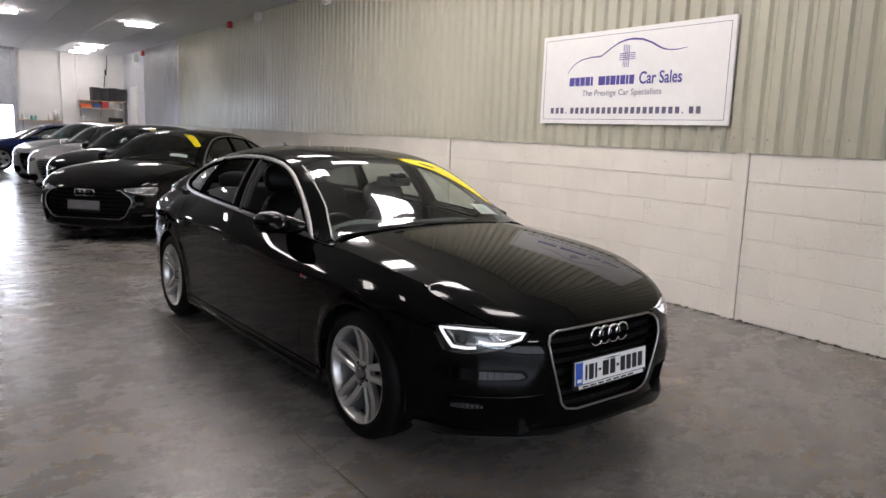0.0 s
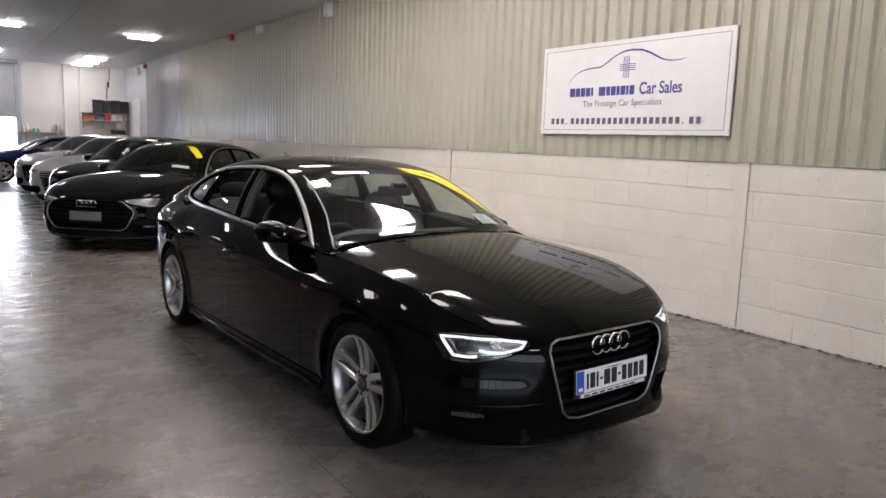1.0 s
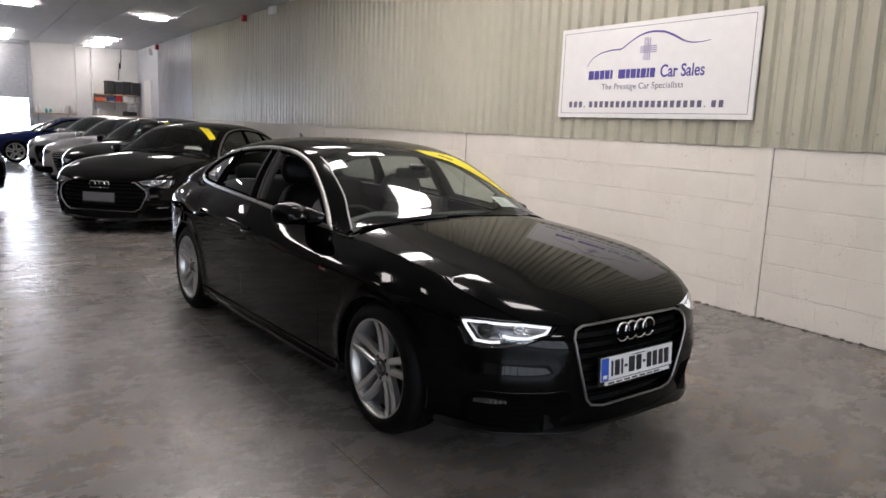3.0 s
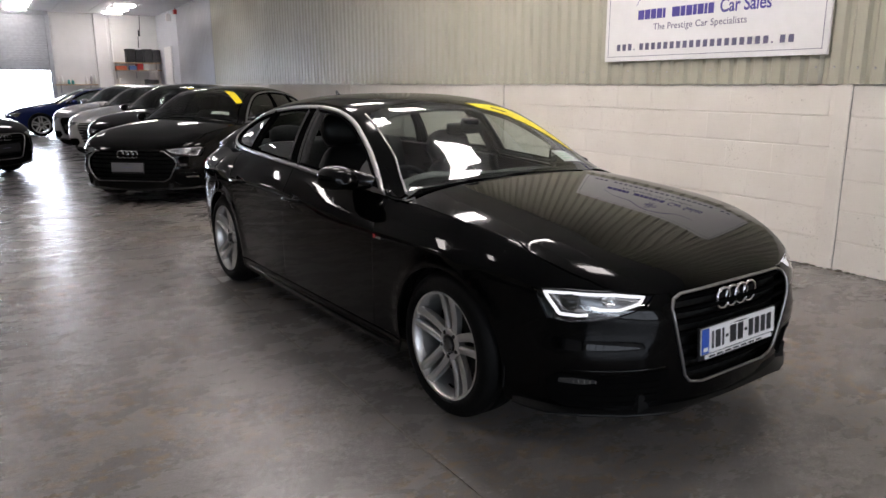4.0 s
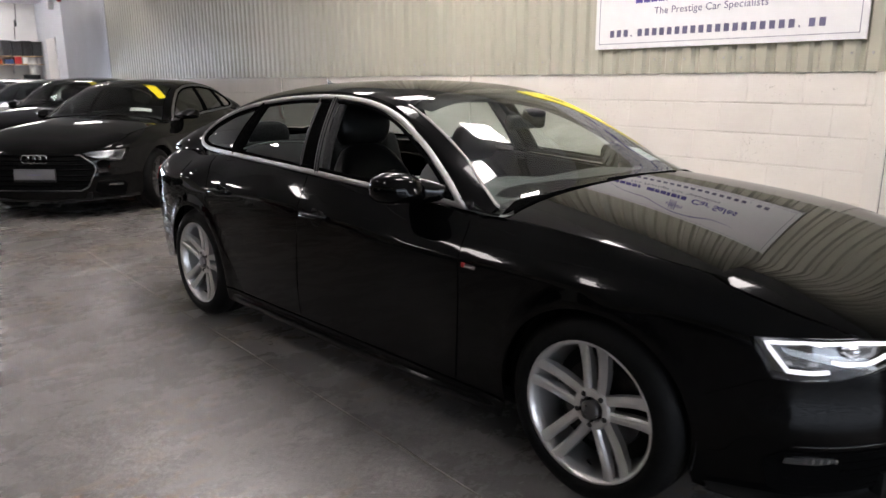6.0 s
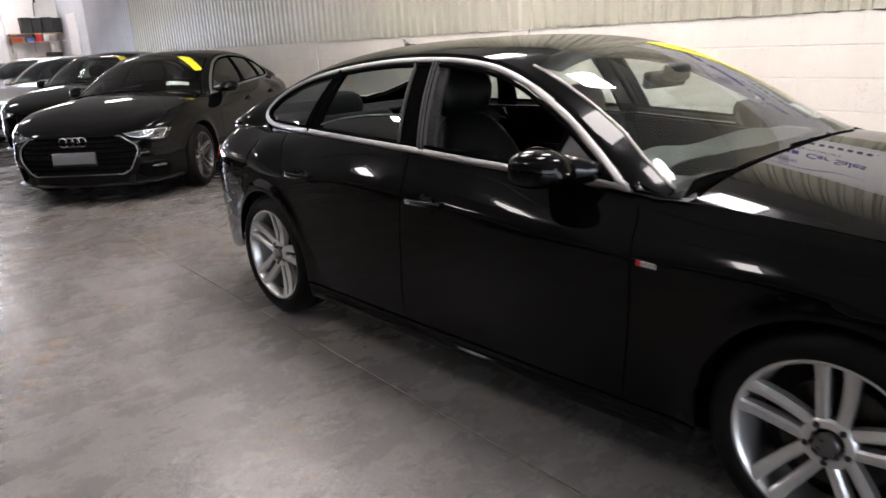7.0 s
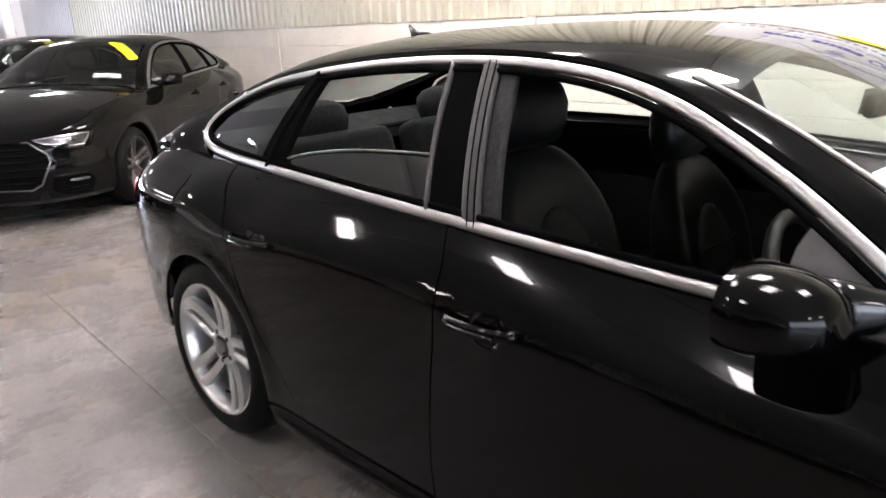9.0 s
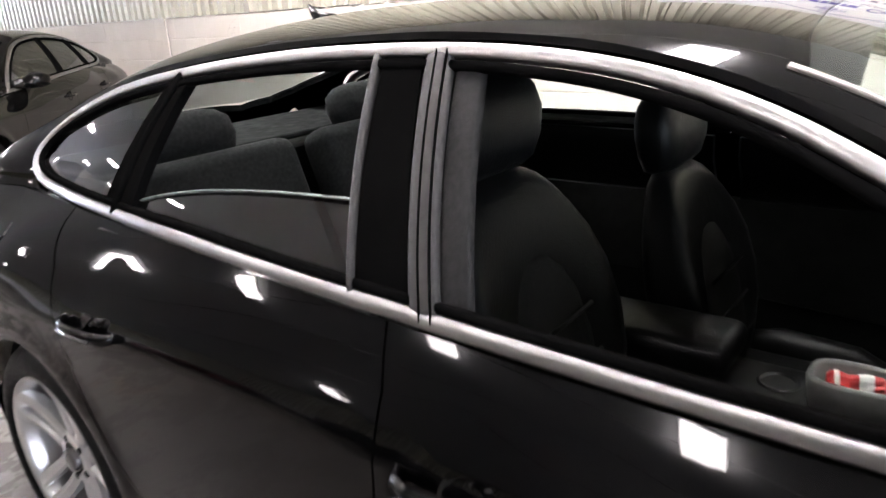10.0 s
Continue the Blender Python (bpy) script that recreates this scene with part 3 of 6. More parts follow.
def normals_of(surf, a, b):
    e = 2e-3
    n = np.cross(surf(a + e, b) - surf(a - e, b), surf(a, b + e) - surf(a, b - e))
    return n / np.maximum(np.linalg.norm(n, axis=-1), 1e-12)[..., None]


def skin(outline, surf, step=.03, gap=.0, lip=.012, lift=0.0, sides=(1, -1), centre=(0, 1.4, .55)):
    """Triangles that cover an outline on a surface, with a returned lip. One array of parts for each side of the car."""
    loop = resample(outline, step * .6)
    if gap:
        loop = list(inset_loop(loop, gap))
    lp = np.array(loop)
    lo, hi = lp.min(0), lp.max(0)
    gx, gy = np.meshgrid(np.arange(lo[0], hi[0], step), np.arange(lo[1], hi[1], step))
    gx = gx + (np.arange(gx.shape[0]) % 2)[:, None] * step * .5
    gx, gy = gx.ravel(), gy.ravel()
    ok = inside(lp, gx, gy)
    gx, gy = gx[ok], gy[ok]
    if len(gx):
        far = np.min(np.hypot(gx[:, None] - lp[None, :, 0], gy[:, None] - lp[None, :, 1]), 1) > step * .42
        gx, gy = gx[far], gy[far]
    flat = [Vector(p) for p in loop] + [Vector((a, b)) for a, b in zip(gx, gy)]
    vs, _, fs, *_ = geometry.delaunay_2d_cdt(flat, [], [list(range(len(loop)))], 1, 1e-6)
    ab = np.array([(v.x, v.y) for v in vs])
    pos, nor = surf(ab[:, 0], ab[:, 1]), normals_of(surf, ab[:, 0], ab[:, 1])
    if np.mean(np.sum(nor * (pos - np.array(centre)), 1)) < 0:
        nor = -nor
    pos = pos + nor * lift
    faces = [tuple(f) for f in fs]
    a, b, c = (pos[[f[k] for f in faces]] for k in range(3))
    if np.sum(np.cross(b - a, c - a) * nor[[f[0] for f in faces]]) < 0:
        faces = [f[::-1] for f in faces]
    n0 = len(pos)
    if lip:
        ring = list(range(len(loop)))
        at = pos[ring]
        inner = at - nor[ring] * lip
        pos = np.vstack([pos, at, inner])
        side = np.vstack([nor[ring], nor[ring]])
        nor = np.vstack([nor, side])
        k = len(ring)
        used = {}
        for f in faces:
            for i in range(3):
                used[(f[i], f[(i + 1) % 3])] = 1
        for i in range(k):
            j = (i + 1) % k
            p, q, r, s = n0 + i, n0 + j, n0 + k + j, n0 + k + i
            faces.append((q, p, s, r) if (i, j) in used else (p, q, r, s))
    made = []
    for sgn in sides:
        if sgn == 1:
            made.append((pos, faces, nor, n0))
        else:
            f = np.array([-1, 1, 1.0])
            made.append((pos * f, [t[::-1] for t in faces], nor * f, n0))
    return made


def skin_mesh(name, pieces, mat, scale=(1, 1, 1)):
    verts, faces, nors, base, sharp = [], [], [], 0, []
    for pos, fs, nor, n0 in pieces:
        verts.append(pos * np.array(scale))
        nors.append(nor / np.array(scale))
        faces += [tuple(i + base for i in f) for f in fs]
        sharp += [min(f) >= n0 for f in fs]
        base += len(pos)
    me = mesh_from(name, np.vstack(verts), faces, mat, True)
    nv = np.vstack(nors)
    nv = nv / np.linalg.norm(nv, axis=1)[:, None]
    loops = np.zeros(len(me.loops), int)
    me.loops.foreach_get("vertex_index", loops)
    ln = nv[loops]
    face_of = np.repeat(np.arange(len(me.polygons)), [p.loop_total for p in me.polygons])
    fn = np.array([p.normal for p in me.polygons])
    flat = np.array(sharp)[face_of]
    ln[flat] = fn[face_of[flat]]
    me.normals_split_custom_set([tuple(v) for v in ln])
    return me


def arc(cx, cz, r, a0, a1, n=24):
    return [(cx + r * math.cos(radians(a0 + (a1 - a0) * k / n)), cz + r * math.sin(radians(a0 + (a1 - a0) * k / n))) for k in range(n + 1)]


def along(fn, a, b, n=12, dz=0.0):
    return [(t, float(fn(t)) + dz) for t in np.linspace(a, b, n)]


ARCH = .353
B_LINE = [(1.70, .958), (1.665, .88), (1.651, .813), (1.660, .70), (1.672, .623), (1.69, .45), (1.70, .334), (1.70, .255)]
F_LINE = [(.640, .9065), (.615, .865), (.600, .84), (.575, .745), (.576, .60), (.585, .45), (.60, .33), (.61, .255)]
R_LINE = [(2.80, .975), (2.72, .92), (2.665, .88), (2.59, .776), (2.55, .66), (2.45, .50), (2.36, .38), (2.31, .30), (2.28, .255)]
SILL = .255
DLO_TOP = [(.652, .912), (.763, .994), (.85, 1.050), (.939, 1.106), (1.03, 1.156), (1.125, 1.202), (1.225, 1.246), (1.331, 1.280), (1.44, 1.304), (1.546, 1.318), (1.67, 1.327), (1.796, 1.330),
           (1.95, 1.328), (2.092, 1.322), (2.27, 1.309), (2.44, 1.292), (2.60, 1.272), (2.754, 1.247), (2.89, 1.215), (3.0, 1.183), (3.08, 1.152), (3.135, 1.118), (3.165, 1.080)]
_round = smooth_curve(DLO_TOP, .035)
DLO_TOP = [DLO_TOP[0]] + [(y, float(_round(y))) for y in np.linspace(.70, 2.98, 60)] + DLO_TOP[-4:]
DLO_LOW = [(3.168, 1.048), (3.15, 1.018), (3.11, .996), (3.05, .984), (2.98, .980), (2.864, .9785), (2.6, .978), (2.24, .974), (1.9, .966), (1.70, .960), (1.39, .944), (1.12, .930), (.85, .918), (.70, .912)]


HEXAGON = [(float(u_front(x)), z) for x, z in ((0, .290), (.40, .292), (.465, .330), (.535, .50), (.525, .560), (.425, .652), (0, .658))]


def lower_body(th, mat, sc, spec):
    """Doors, wings, bumpers, bonnet, tail: the painted panels."""
    def add(name, outline, surf=wrap, gap=.0022, sides=(1, -1), step=.03, lip=.012, lift=0.0, mats=None, label="", joined=False):
        made = skin(outline, surf, step, gap, lip, lift, sides)
        if joined:
            return [part(name, skin_mesh(name, made, mats or mat, sc), None, th, label)]
        return [part(name, skin_mesh(name, [m], mats or mat, sc), None, th, label) for m in made]

    door_f = F_LINE + [(u, SILL) for u in np.linspace(.61, 1.70, 14)[1:-1]] + B_LINE[::-1] + along(BELT, 1.70, .64, 14)[1:-1]
    door_r = B_LINE + [(u, SILL) for u in np.linspace(1.70, 2.28, 8)[1:-1]] + R_LINE[::-1] + along(BELT, 2.80, 1.70, 14)[1:-1]
    add("front_door", door_f)
    add("rear_door", door_r)
    SHUT = [(-.70, .728), (-.60, .756), (-.50, .785), (-.42, .808), (-.34, float(BELT(-.34)))]
    wing = ([(.655, .9075)] + F_LINE[1:] + arc(0, .33, ARCH, -12, 160, 40) + [(-.375, .50), (-.52, .575), (-.553, .583), (-.52, .64), (-.482, .697), (-.62, .700), (-.79, .693)] + SHUT
            + along(BELT, -.34, .655, 18)[1:-1])
    add("front_wing", wing, label="")
    quarter = ([(2.80, .975)] + R_LINE[1:] + arc(2.81, .33, ARCH, 192, 22, 40) + [(3.22, .49), (3.50, .55), (3.62, .60), (3.60, .80), (3.62, float(BELT(3.62)) + .018)]
               + [(u, float(BELT(u)) + .018 * min(1, max(0, (u - 3.0) / .2))) for u in np.linspace(3.62, 2.80, 16)[1:-1]])
    add("rear_wing", quarter)
    hole = [(U_NOSE, .285), (-1.20, .287), (-1.135, .30), (-1.105, .33), (-1.06, .47), (-1.035, .55), (-1.02, .62), (-1.035, .650), (-1.02, .669)]
    if spec.get("hexagon", False):
        hole = [(u, z - .003) for u, z in HEXAGON[:3]] + [(u + .003, z) for u, z in HEXAGON[3:-1]] + [(U_NOSE, HEXAGON[-1][1] + .002), (U_NOSE, .669), (-1.02, .671)]
    nose = ([(U_NOSE, .18)] + hole
            + [(-.966, .672), (-.935, .648), (-.91, .631), (-.82, .605), (-.72, .584), (-.62, .577), (-.553, .583), (-.52, .575), (-.375, .50)]
            + arc(0, .33, ARCH, 154, 192, 12) + [(-.36, .20), (-.40, .185)])
    add("front_bumper", nose, joined=True, gap=.0)
    tail = [(U_TAIL, .24), (3.55, .25), (3.30, .275), (3.19, .31)] + arc(2.81, .33, ARCH, 4, 22, 8) + [(3.22, .49), (3.50, .55), (3.62, .60), (U_TAIL, .60)]
    add("rear_bumper", tail, joined=True)
    hatch_low = [(U_TAIL, .605), (3.72, .605), (3.628, .62)] + along(BELT, 3.628, U_TAIL, 16, .014)
    add("tailgate", hatch_low, joined=True)
    def blade(u, z):
        p = wrap(u, np.maximum(z, .245) + 0 * u)
        out = .004 + .016 * np.exp(-((z - .205) / .018) ** 2) * np.clip((u - .36) / .14, 0, 1) * np.clip((2.45 - u) / .14, 0, 1)
        return np.stack([p[..., 0] - out, p[..., 1], z + 0 * u], -1)
    add("side_skirt", [(.352, .250), (.375, .182), (1.3, .176), (2.43, .182), (2.46, .250)], blade, gap=.001, step=.02)
    # bonnet: the top and its turned-down front edge in one mesh
    low = [(-1.0, .672), (-.966, .675), (-.80, .693)]
    front = [(U_NOSE, .672)] + low + [(u - .004, z + .001) for u, z in SHUT] + along(BELT, -.34, U_NOSE, 30)[1:]
    a = skin(front, wrap, .025, 0, .0)
    edge = [wrap(u, BELT(u)) for u in np.linspace(U_NOSE, .56, 60)]
    rim = [(float(p[0]), float(p[1])) for p in edge]
    full = rim + [(-.655, .515), (-.56, .475), (-.45, .445), (-.25, .420), (0, .410)]
    full += [(-x, y) for x, y in full[::-1][1:-1]]
    full = [p for k, p in enumerate(full) if k == 0 or math.dist(p, full[k - 1]) > 1e-4]
    b = skin(full, bonnet, .03, .0, .0, sides=(1,), centre=(0, 0, 0))
    ru = np.linspace(U_NOSE, .0, 160)
    rp, rn = wrap(ru, BELT(ru)), normals_of(wrap, ru, BELT(ru))
    rn = rn * np.sign(rn[:, 2])[:, None]
    bn = normals_of(bonnet, rp[:, 0], rp[:, 1])
    bn = bn * np.sign(bn[:, 2])[:, None]
    mid = rn + bn
    mid /= np.linalg.norm(mid, axis=1)[:, None]
    rise = rp[:, 2] - bonnet(rp[:, 0], rp[:, 1])[:, 2]
    for pos, fs, nor, n0 in b:
        for i in range(len(pos)):
            d = np.hypot(np.abs(rp[:, 0]) - abs(pos[i, 0]), rp[:, 1] - pos[i, 1])
            k = int(np.argmin(d))
            pos[i, 2] += rise[k] * max(0, 1 - d[k] / .22) ** 2
    for pos, fs, nor, n0 in a + b:
        for i in range(len(pos)):
            flip = np.array([1 if pos[i, 0] <= 0 else -1, 1, 1.0])
            d = np.linalg.norm(rp * flip - pos[i], axis=1)
            k = int(np.argmin(d))
            if d[k] < .15 and ru[k] < -.40:
                w = (1 - d[k] / .15) ** 1.3
                v = nor[i] * (1 - w) + mid[k] * flip * w
                nor[i] = v / np.linalg.norm(v)
    part("bonnet", skin_mesh("bonnet", a + b, mat, sc), None, th)
    # greenhouse in paint: pillars and rear shoulder
    ru = np.linspace(2.8, 4.1, 200)
    rim_y = wrap(ru, BELT(ru))[:, 1]
    a_out = [(y, float(RAIL_Z(y))) for y in np.linspace(.50, 3.53, 60)] + [(y, float(np.interp(y, rim_y, BELT(ru))) - .006) for y in np.linspace(3.53, 3.10, 12)] + [(3.13, .998), (3.165, 1.018), (3.182, 1.050)]
    a_out += [(y + .004, z + .004) for y, z in DLO_TOP[::-1]] + [(.655, .9085), (.58, .905), (.50, .899)]
    add("roof_side", a_out, glass_side, gap=0.0, step=.025, lip=.006)
    pillar = [(strip_x(y) + .002, y) for y in np.linspace(1.225, .548, 18)]
    rim = [wrap(u, BELT(u)) for u in np.linspace(float(u_side(3.715)), U_TAIL, 18)]
    roof = ([(0, 1.265), (-.28, 1.259), (-.42, 1.249)] + pillar + [(-float(rail_x(y)), y) for y in np.linspace(.548, 3.52, 62)] + [(float(p[0]), float(p[1])) for p in rim[:-1]] + [(0, float(rim[-1][1]))]
            + [(0, 3.62), (-.36, 3.58), (-.445, 3.50), (-.47, 3.38), (-.465, 3.0), (-.45, 2.78), (-.36, 2.72), (0, 2.69)])
    made = skin(roof, top, .03, 0.0, .03)
    tu = np.linspace(float(u_side(3.715)), U_TAIL, 120)
    tp = wrap(tu, BELT(tu))
    drop = tp[:, 2] - top(tp[:, 0], tp[:, 1])[:, 2]
    for pos, fs, nor, n0 in made:
        for i in np.nonzero(pos[:, 1] > 3.1)[0]:
            d = np.hypot(np.abs(tp[:, 0]) - abs(pos[i, 0]), tp[:, 1] - pos[i, 1])
            k = int(np.argmin(d))
            pos[i, 2] += drop[k] * max(0, 1 - d[k] / .14) ** 2
    part("roof", skin_mesh("roof", made, mat, sc), None, th)
    return add


def pane_part(name, outline, surf, mat, th, sc, sides=(1, -1), lift=-.006, step=.06, joined=False, lip=.004):
    made = skin(outline, surf, step, .0, lip, lift, sides)
    if joined:
        obs = [part(name, skin_mesh(name, made, mat, sc), None, th)]
    else:
        obs = [part(name, skin_mesh(name, [m], mat, sc), None, th) for m in made]
    return obs


def band(th, name, path2, surf, width, height, mat, sc, sides=(1, -1), closed=False, lift=0.0, label=""):
    """A raised moulding with rounded top along a path on a surface."""
    p2 = np.array(resample(path2, .018, closed))
    pos, nor = surf(p2[:, 0], p2[:, 1]), normals_of(surf, p2[:, 0], p2[:, 1])
    if np.mean(np.sum(nor * (pos - np.array((0, 1.4, .55))), 1)) < 0:
        nor = -nor
    tan = np.gradient(pos, axis=0)
    if closed:
        tan = np.roll(pos, -1, 0) - np.roll(pos, 1, 0)
    tan /= np.linalg.norm(tan, axis=1)[:, None]
    sid = np.cross(tan, nor)
    prof = [(-.5, -.006), (-.5, .35), (-.4, .8), (-.15, 1.0), (.15, 1.0), (.4, .8), (.5, .35), (.5, -.006)]
    out = []
    for sgn in sides:
        bm = bmesh.new()
        f = np.array([sgn, 1, 1.0]) * np.array(sc)
        rings = []
        for k in range(len(pos)):
            rings.append([bm.verts.new(tuple((pos[k] + sid[k] * width * a + nor[k] * (lift + (height * h if h > 0 else h))) * f)) for a, h in prof])
        n = len(rings)
        for k in range(n if closed else n - 1):
            r1, r2 = rings[k], rings[(k + 1) % n]
            for j in range(len(prof) - 1):
                bm.faces.new((r1[j], r1[j + 1], r2[j + 1], r2[j]))
        if not closed:
            bm.faces.new(rings[0])
            bm.faces.new(rings[-1][::-1])
        bmesh.ops.recalc_face_normals(bm, faces=bm.faces)
        out.append(part(name, bm, mat, th, label, True))
    return out


def wheel(th, x, y, side, spokes=5, alloy=None, radius=.33, name="wheel", turn=90.0, twin=True):
    """Tyre, alloy rim with twin spokes, hub cap, bolts, brake disc. side: -1 the car's right."""
    alloy = alloy or M_ALLOY
    w = new(name)
    w.parent = th
    w.matrix_basis = pose(x, y, radius)
    s = side
    bm = bmesh.new()
    prof = [(-.235, .236), (-.24, .255), (-.236, .285), (-.222, .312), (-.200, .325), (-.17, .329), (-.165, .323), (-.158, .323), (-.153, .3295), (-.105, .33), (-.10, .324), (-.093, .324), (-.088, .3295), (-.04, .328),
            (-.018, .318), (.0, .298), (.008, .275), (.007, .255), (-.004, .244), (-.014, .240)]
    k = radius / .33
    lathe(bm, [(s * a, r * k) for a, r in prof], 72)
    bmesh.ops.recalc_face_normals(bm, faces=bm.faces)
    part("tyre", bm, M_RUBBER, w, "black low-profile tyre", True)
    bm = bmesh.new()
    rim = [(-.02, .243), (-.006, .247), (.0, .244), (-.003, .236), (-.018, .228), (-.045, .223)]
    lathe(bm, [(s * a, r * k) for a, r in rim], 72)
    part("rim_barrel", lathe(bmesh.new(), [(s * a, r * k) for a, r in [(-.045, .223), (-.17, .214), (-.225, .236), (-.235, .24)]], 72), alloy, w, "", True)
    face = part("rim", bm, alloy, w, "", True)
    # spokes: five pairs of bars from the hub to the rim
    bm = bmesh.new()
    for i in range(spokes):
        a0 = radians(turn + i * 360 / spokes)
        for off in ((-1, 1) if twin else (0,)):
            pts = []
            for r, spread, wid, dep, high in ((.040, .022, .0175, -.042, .030), (.09, .0280, .0170, -.037, .036), (.14, .0320, .0175, -.030, .038), (.19, .0345, .0185, -.019, .034), (.222, .036, .0200, -.008, .024), (.238, .037, .023, -.004, .014)):
                pts.append((r * k, spread * off, wid, dep, high))
            rings = []
            for r, sp, wd, dep, hi in pts:
                ca, sa = math.cos(a0), math.sin(a0)
                ring = []
                for tw, hx in ((-1.0, -1.0), (-1.0, -.22), (-.30 - .3 * off, 0.0), (.30 - .3 * off, 0.0), (1.0, -.22), (1.0, -1.0)):
                    t = sp + tw * wd
                    ring.append(bm.verts.new((s * (dep + hx * hi), r * ca - t * sa, r * sa + t * ca)))
                rings.append(ring)
            for r1, r2 in zip(rings, rings[1:]):
                for j in range(5):
                    bm.faces.new((r1[j], r1[j + 1], r2[j + 1], r2[j]))
                bm.faces.new((r1[5], r1[0], r2[0], r2[5]))
            bm.faces.new(rings[0])
            bm.faces.new(rings[-1][::-1])
    lathe(bm, [(s * -.075, .070), (s * -.042, .072), (s * -.036, .064), (s * -.034, .046)], 40)
    bmesh.ops.recalc_face_normals(bm, faces=bm.faces)
    sp = part("spokes", bm, alloy, w)
    bm = bmesh.new()
    lathe(bm, [(s * -.05, .034), (s * -.028, .034), (s * -.022, .030), (s * -.020, .012), (s * -.0195, .0005)], 32)
    bmesh.ops.recalc_face_normals(bm, faces=bm.faces)
    part("hub_cap", bm, M_ALLOYD, w, "dark grey hub cap", True)
    for i in range(5):
        a = radians(turn + 36 + i * 72)
        bm = lathe(bmesh.new(), [(s * -.06, .011), (s * -.036, .0105), (s * -.032, .008), (s * -.032, .0005)], 10, at=(0, .056 * math.cos(a), .056 * math.sin(a)))
        bmesh.ops.recalc_face_normals(bm, faces=bm.faces)
        part("wheel_bolt", bm, M_BLACKP, w)
    bm = lathe(bmesh.new(), [(s * -.12, .06), (s * -.10, .065), (s * -.10, .155), (s * -.125, .155), (s * -.125, .06)], 48)
    bmesh.ops.recalc_face_normals(bm, faces=bm.faces)
    part("brake_disc", bm, M_DISC, w)
    bm = lathe(bmesh.new(), [(s * -.13, .02), (s * -.128, .205), (s * -.20, .212)], 40)
    bmesh.ops.recalc_face_normals(bm, faces=bm.faces)
    part("hub_carrier", bm, M_DARK, w)
    a = radians(turn + 180)
    p, q = (Vector((s * c, r * k * math.cos(a), r * k * math.sin(a))) for c, r in ((-.07, .220), (-.045, .196)))
    part("valve_stem", tube(bmesh.new(), [p, q], .0045, 8), M_RUBBER, w, "", True)
    return w


def shell(th, sc):
    """Dark inner structure: wheel housings, floor pan and bulkheads behind the outer panels."""
    bm = bmesh.new()
    for y0 in (0.0, 2.81):
        for sgn in (1, -1):
            n = 28
            for xa, xb, r in ((.785, .50, .362),):
                ra = [bm.verts.new((sgn * xa * sc[0], y0 * sc[1] + r * math.cos(q), .33 + r * math.sin(q))) for q in (radians(-14 + 208 * k / n) for k in range(n + 1))]
                rb = [bm.verts.new((sgn * xb * sc[0], y0 * sc[1] + r * math.cos(q), .33 + r * math.sin(q))) for q in (radians(-14 + 208 * k / n) for k in range(n + 1))]
                for k in range(n):
                    bm.faces.new((ra[k], ra[k + 1], rb[k + 1], rb[k]))
                mid = bm.verts.new((sgn * xb * sc[0], y0 * sc[1], .33))
                for k in range(n):
                    bm.faces.new((rb[k], rb[k + 1], mid))
    sx, sy, sz = sc
    box(bm, (-.74 * sx, .36 * sy, .20), (.74 * sx, 2.44 * sy, .26))
    box(bm, (-.48 * sx, -.78 * sy, .2), (.48 * sx, 3.6 * sy, .28))
    box(bm, (-.66 * sx, -.50 * sy, .30), (.66 * sx, -.40 * sy, .66 * sz))
    box(bm, (-.70 * sx, .40 * sy, .26), (.70 * sx, .46 * sy, .84 * sz))
    box(bm, (-.60 * sx, 3.18 * sy, .26), (.60 * sx, 3.5 * sy, .90 * sz))
    part("floor_pan", bm, M_DARK, th)
    for sgn in (1, -1):
        bm = bmesh.new()
        box(bm, (min(sgn * .75, sgn * .78) * sx, .62 * sy, .22), (max(sgn * .75, sgn * .78) * sx, 2.36 * sy, .74 * sz))
        part("door_structure", bm, M_DARK, th)


def rings(th, centre, r, gap, thick, tilt=0.0, name="emblem"):
    bm = bmesh.new()
    for k in range(4):
        cx = centre[0] + (k - 1.5) * gap
        pts = []
        for j in range(36):
            q = 2 * math.pi * j / 36
            pts.append((cx + r * math.cos(q), centre[1] + r * math.sin(q) * tilt + (k % 2) * .002, centre[2] + r * math.sin(q)))
        tube(bm, pts, thick, 8, True)
    return part(name, bm, M_CHROME, th, "four linked chrome rings", True)


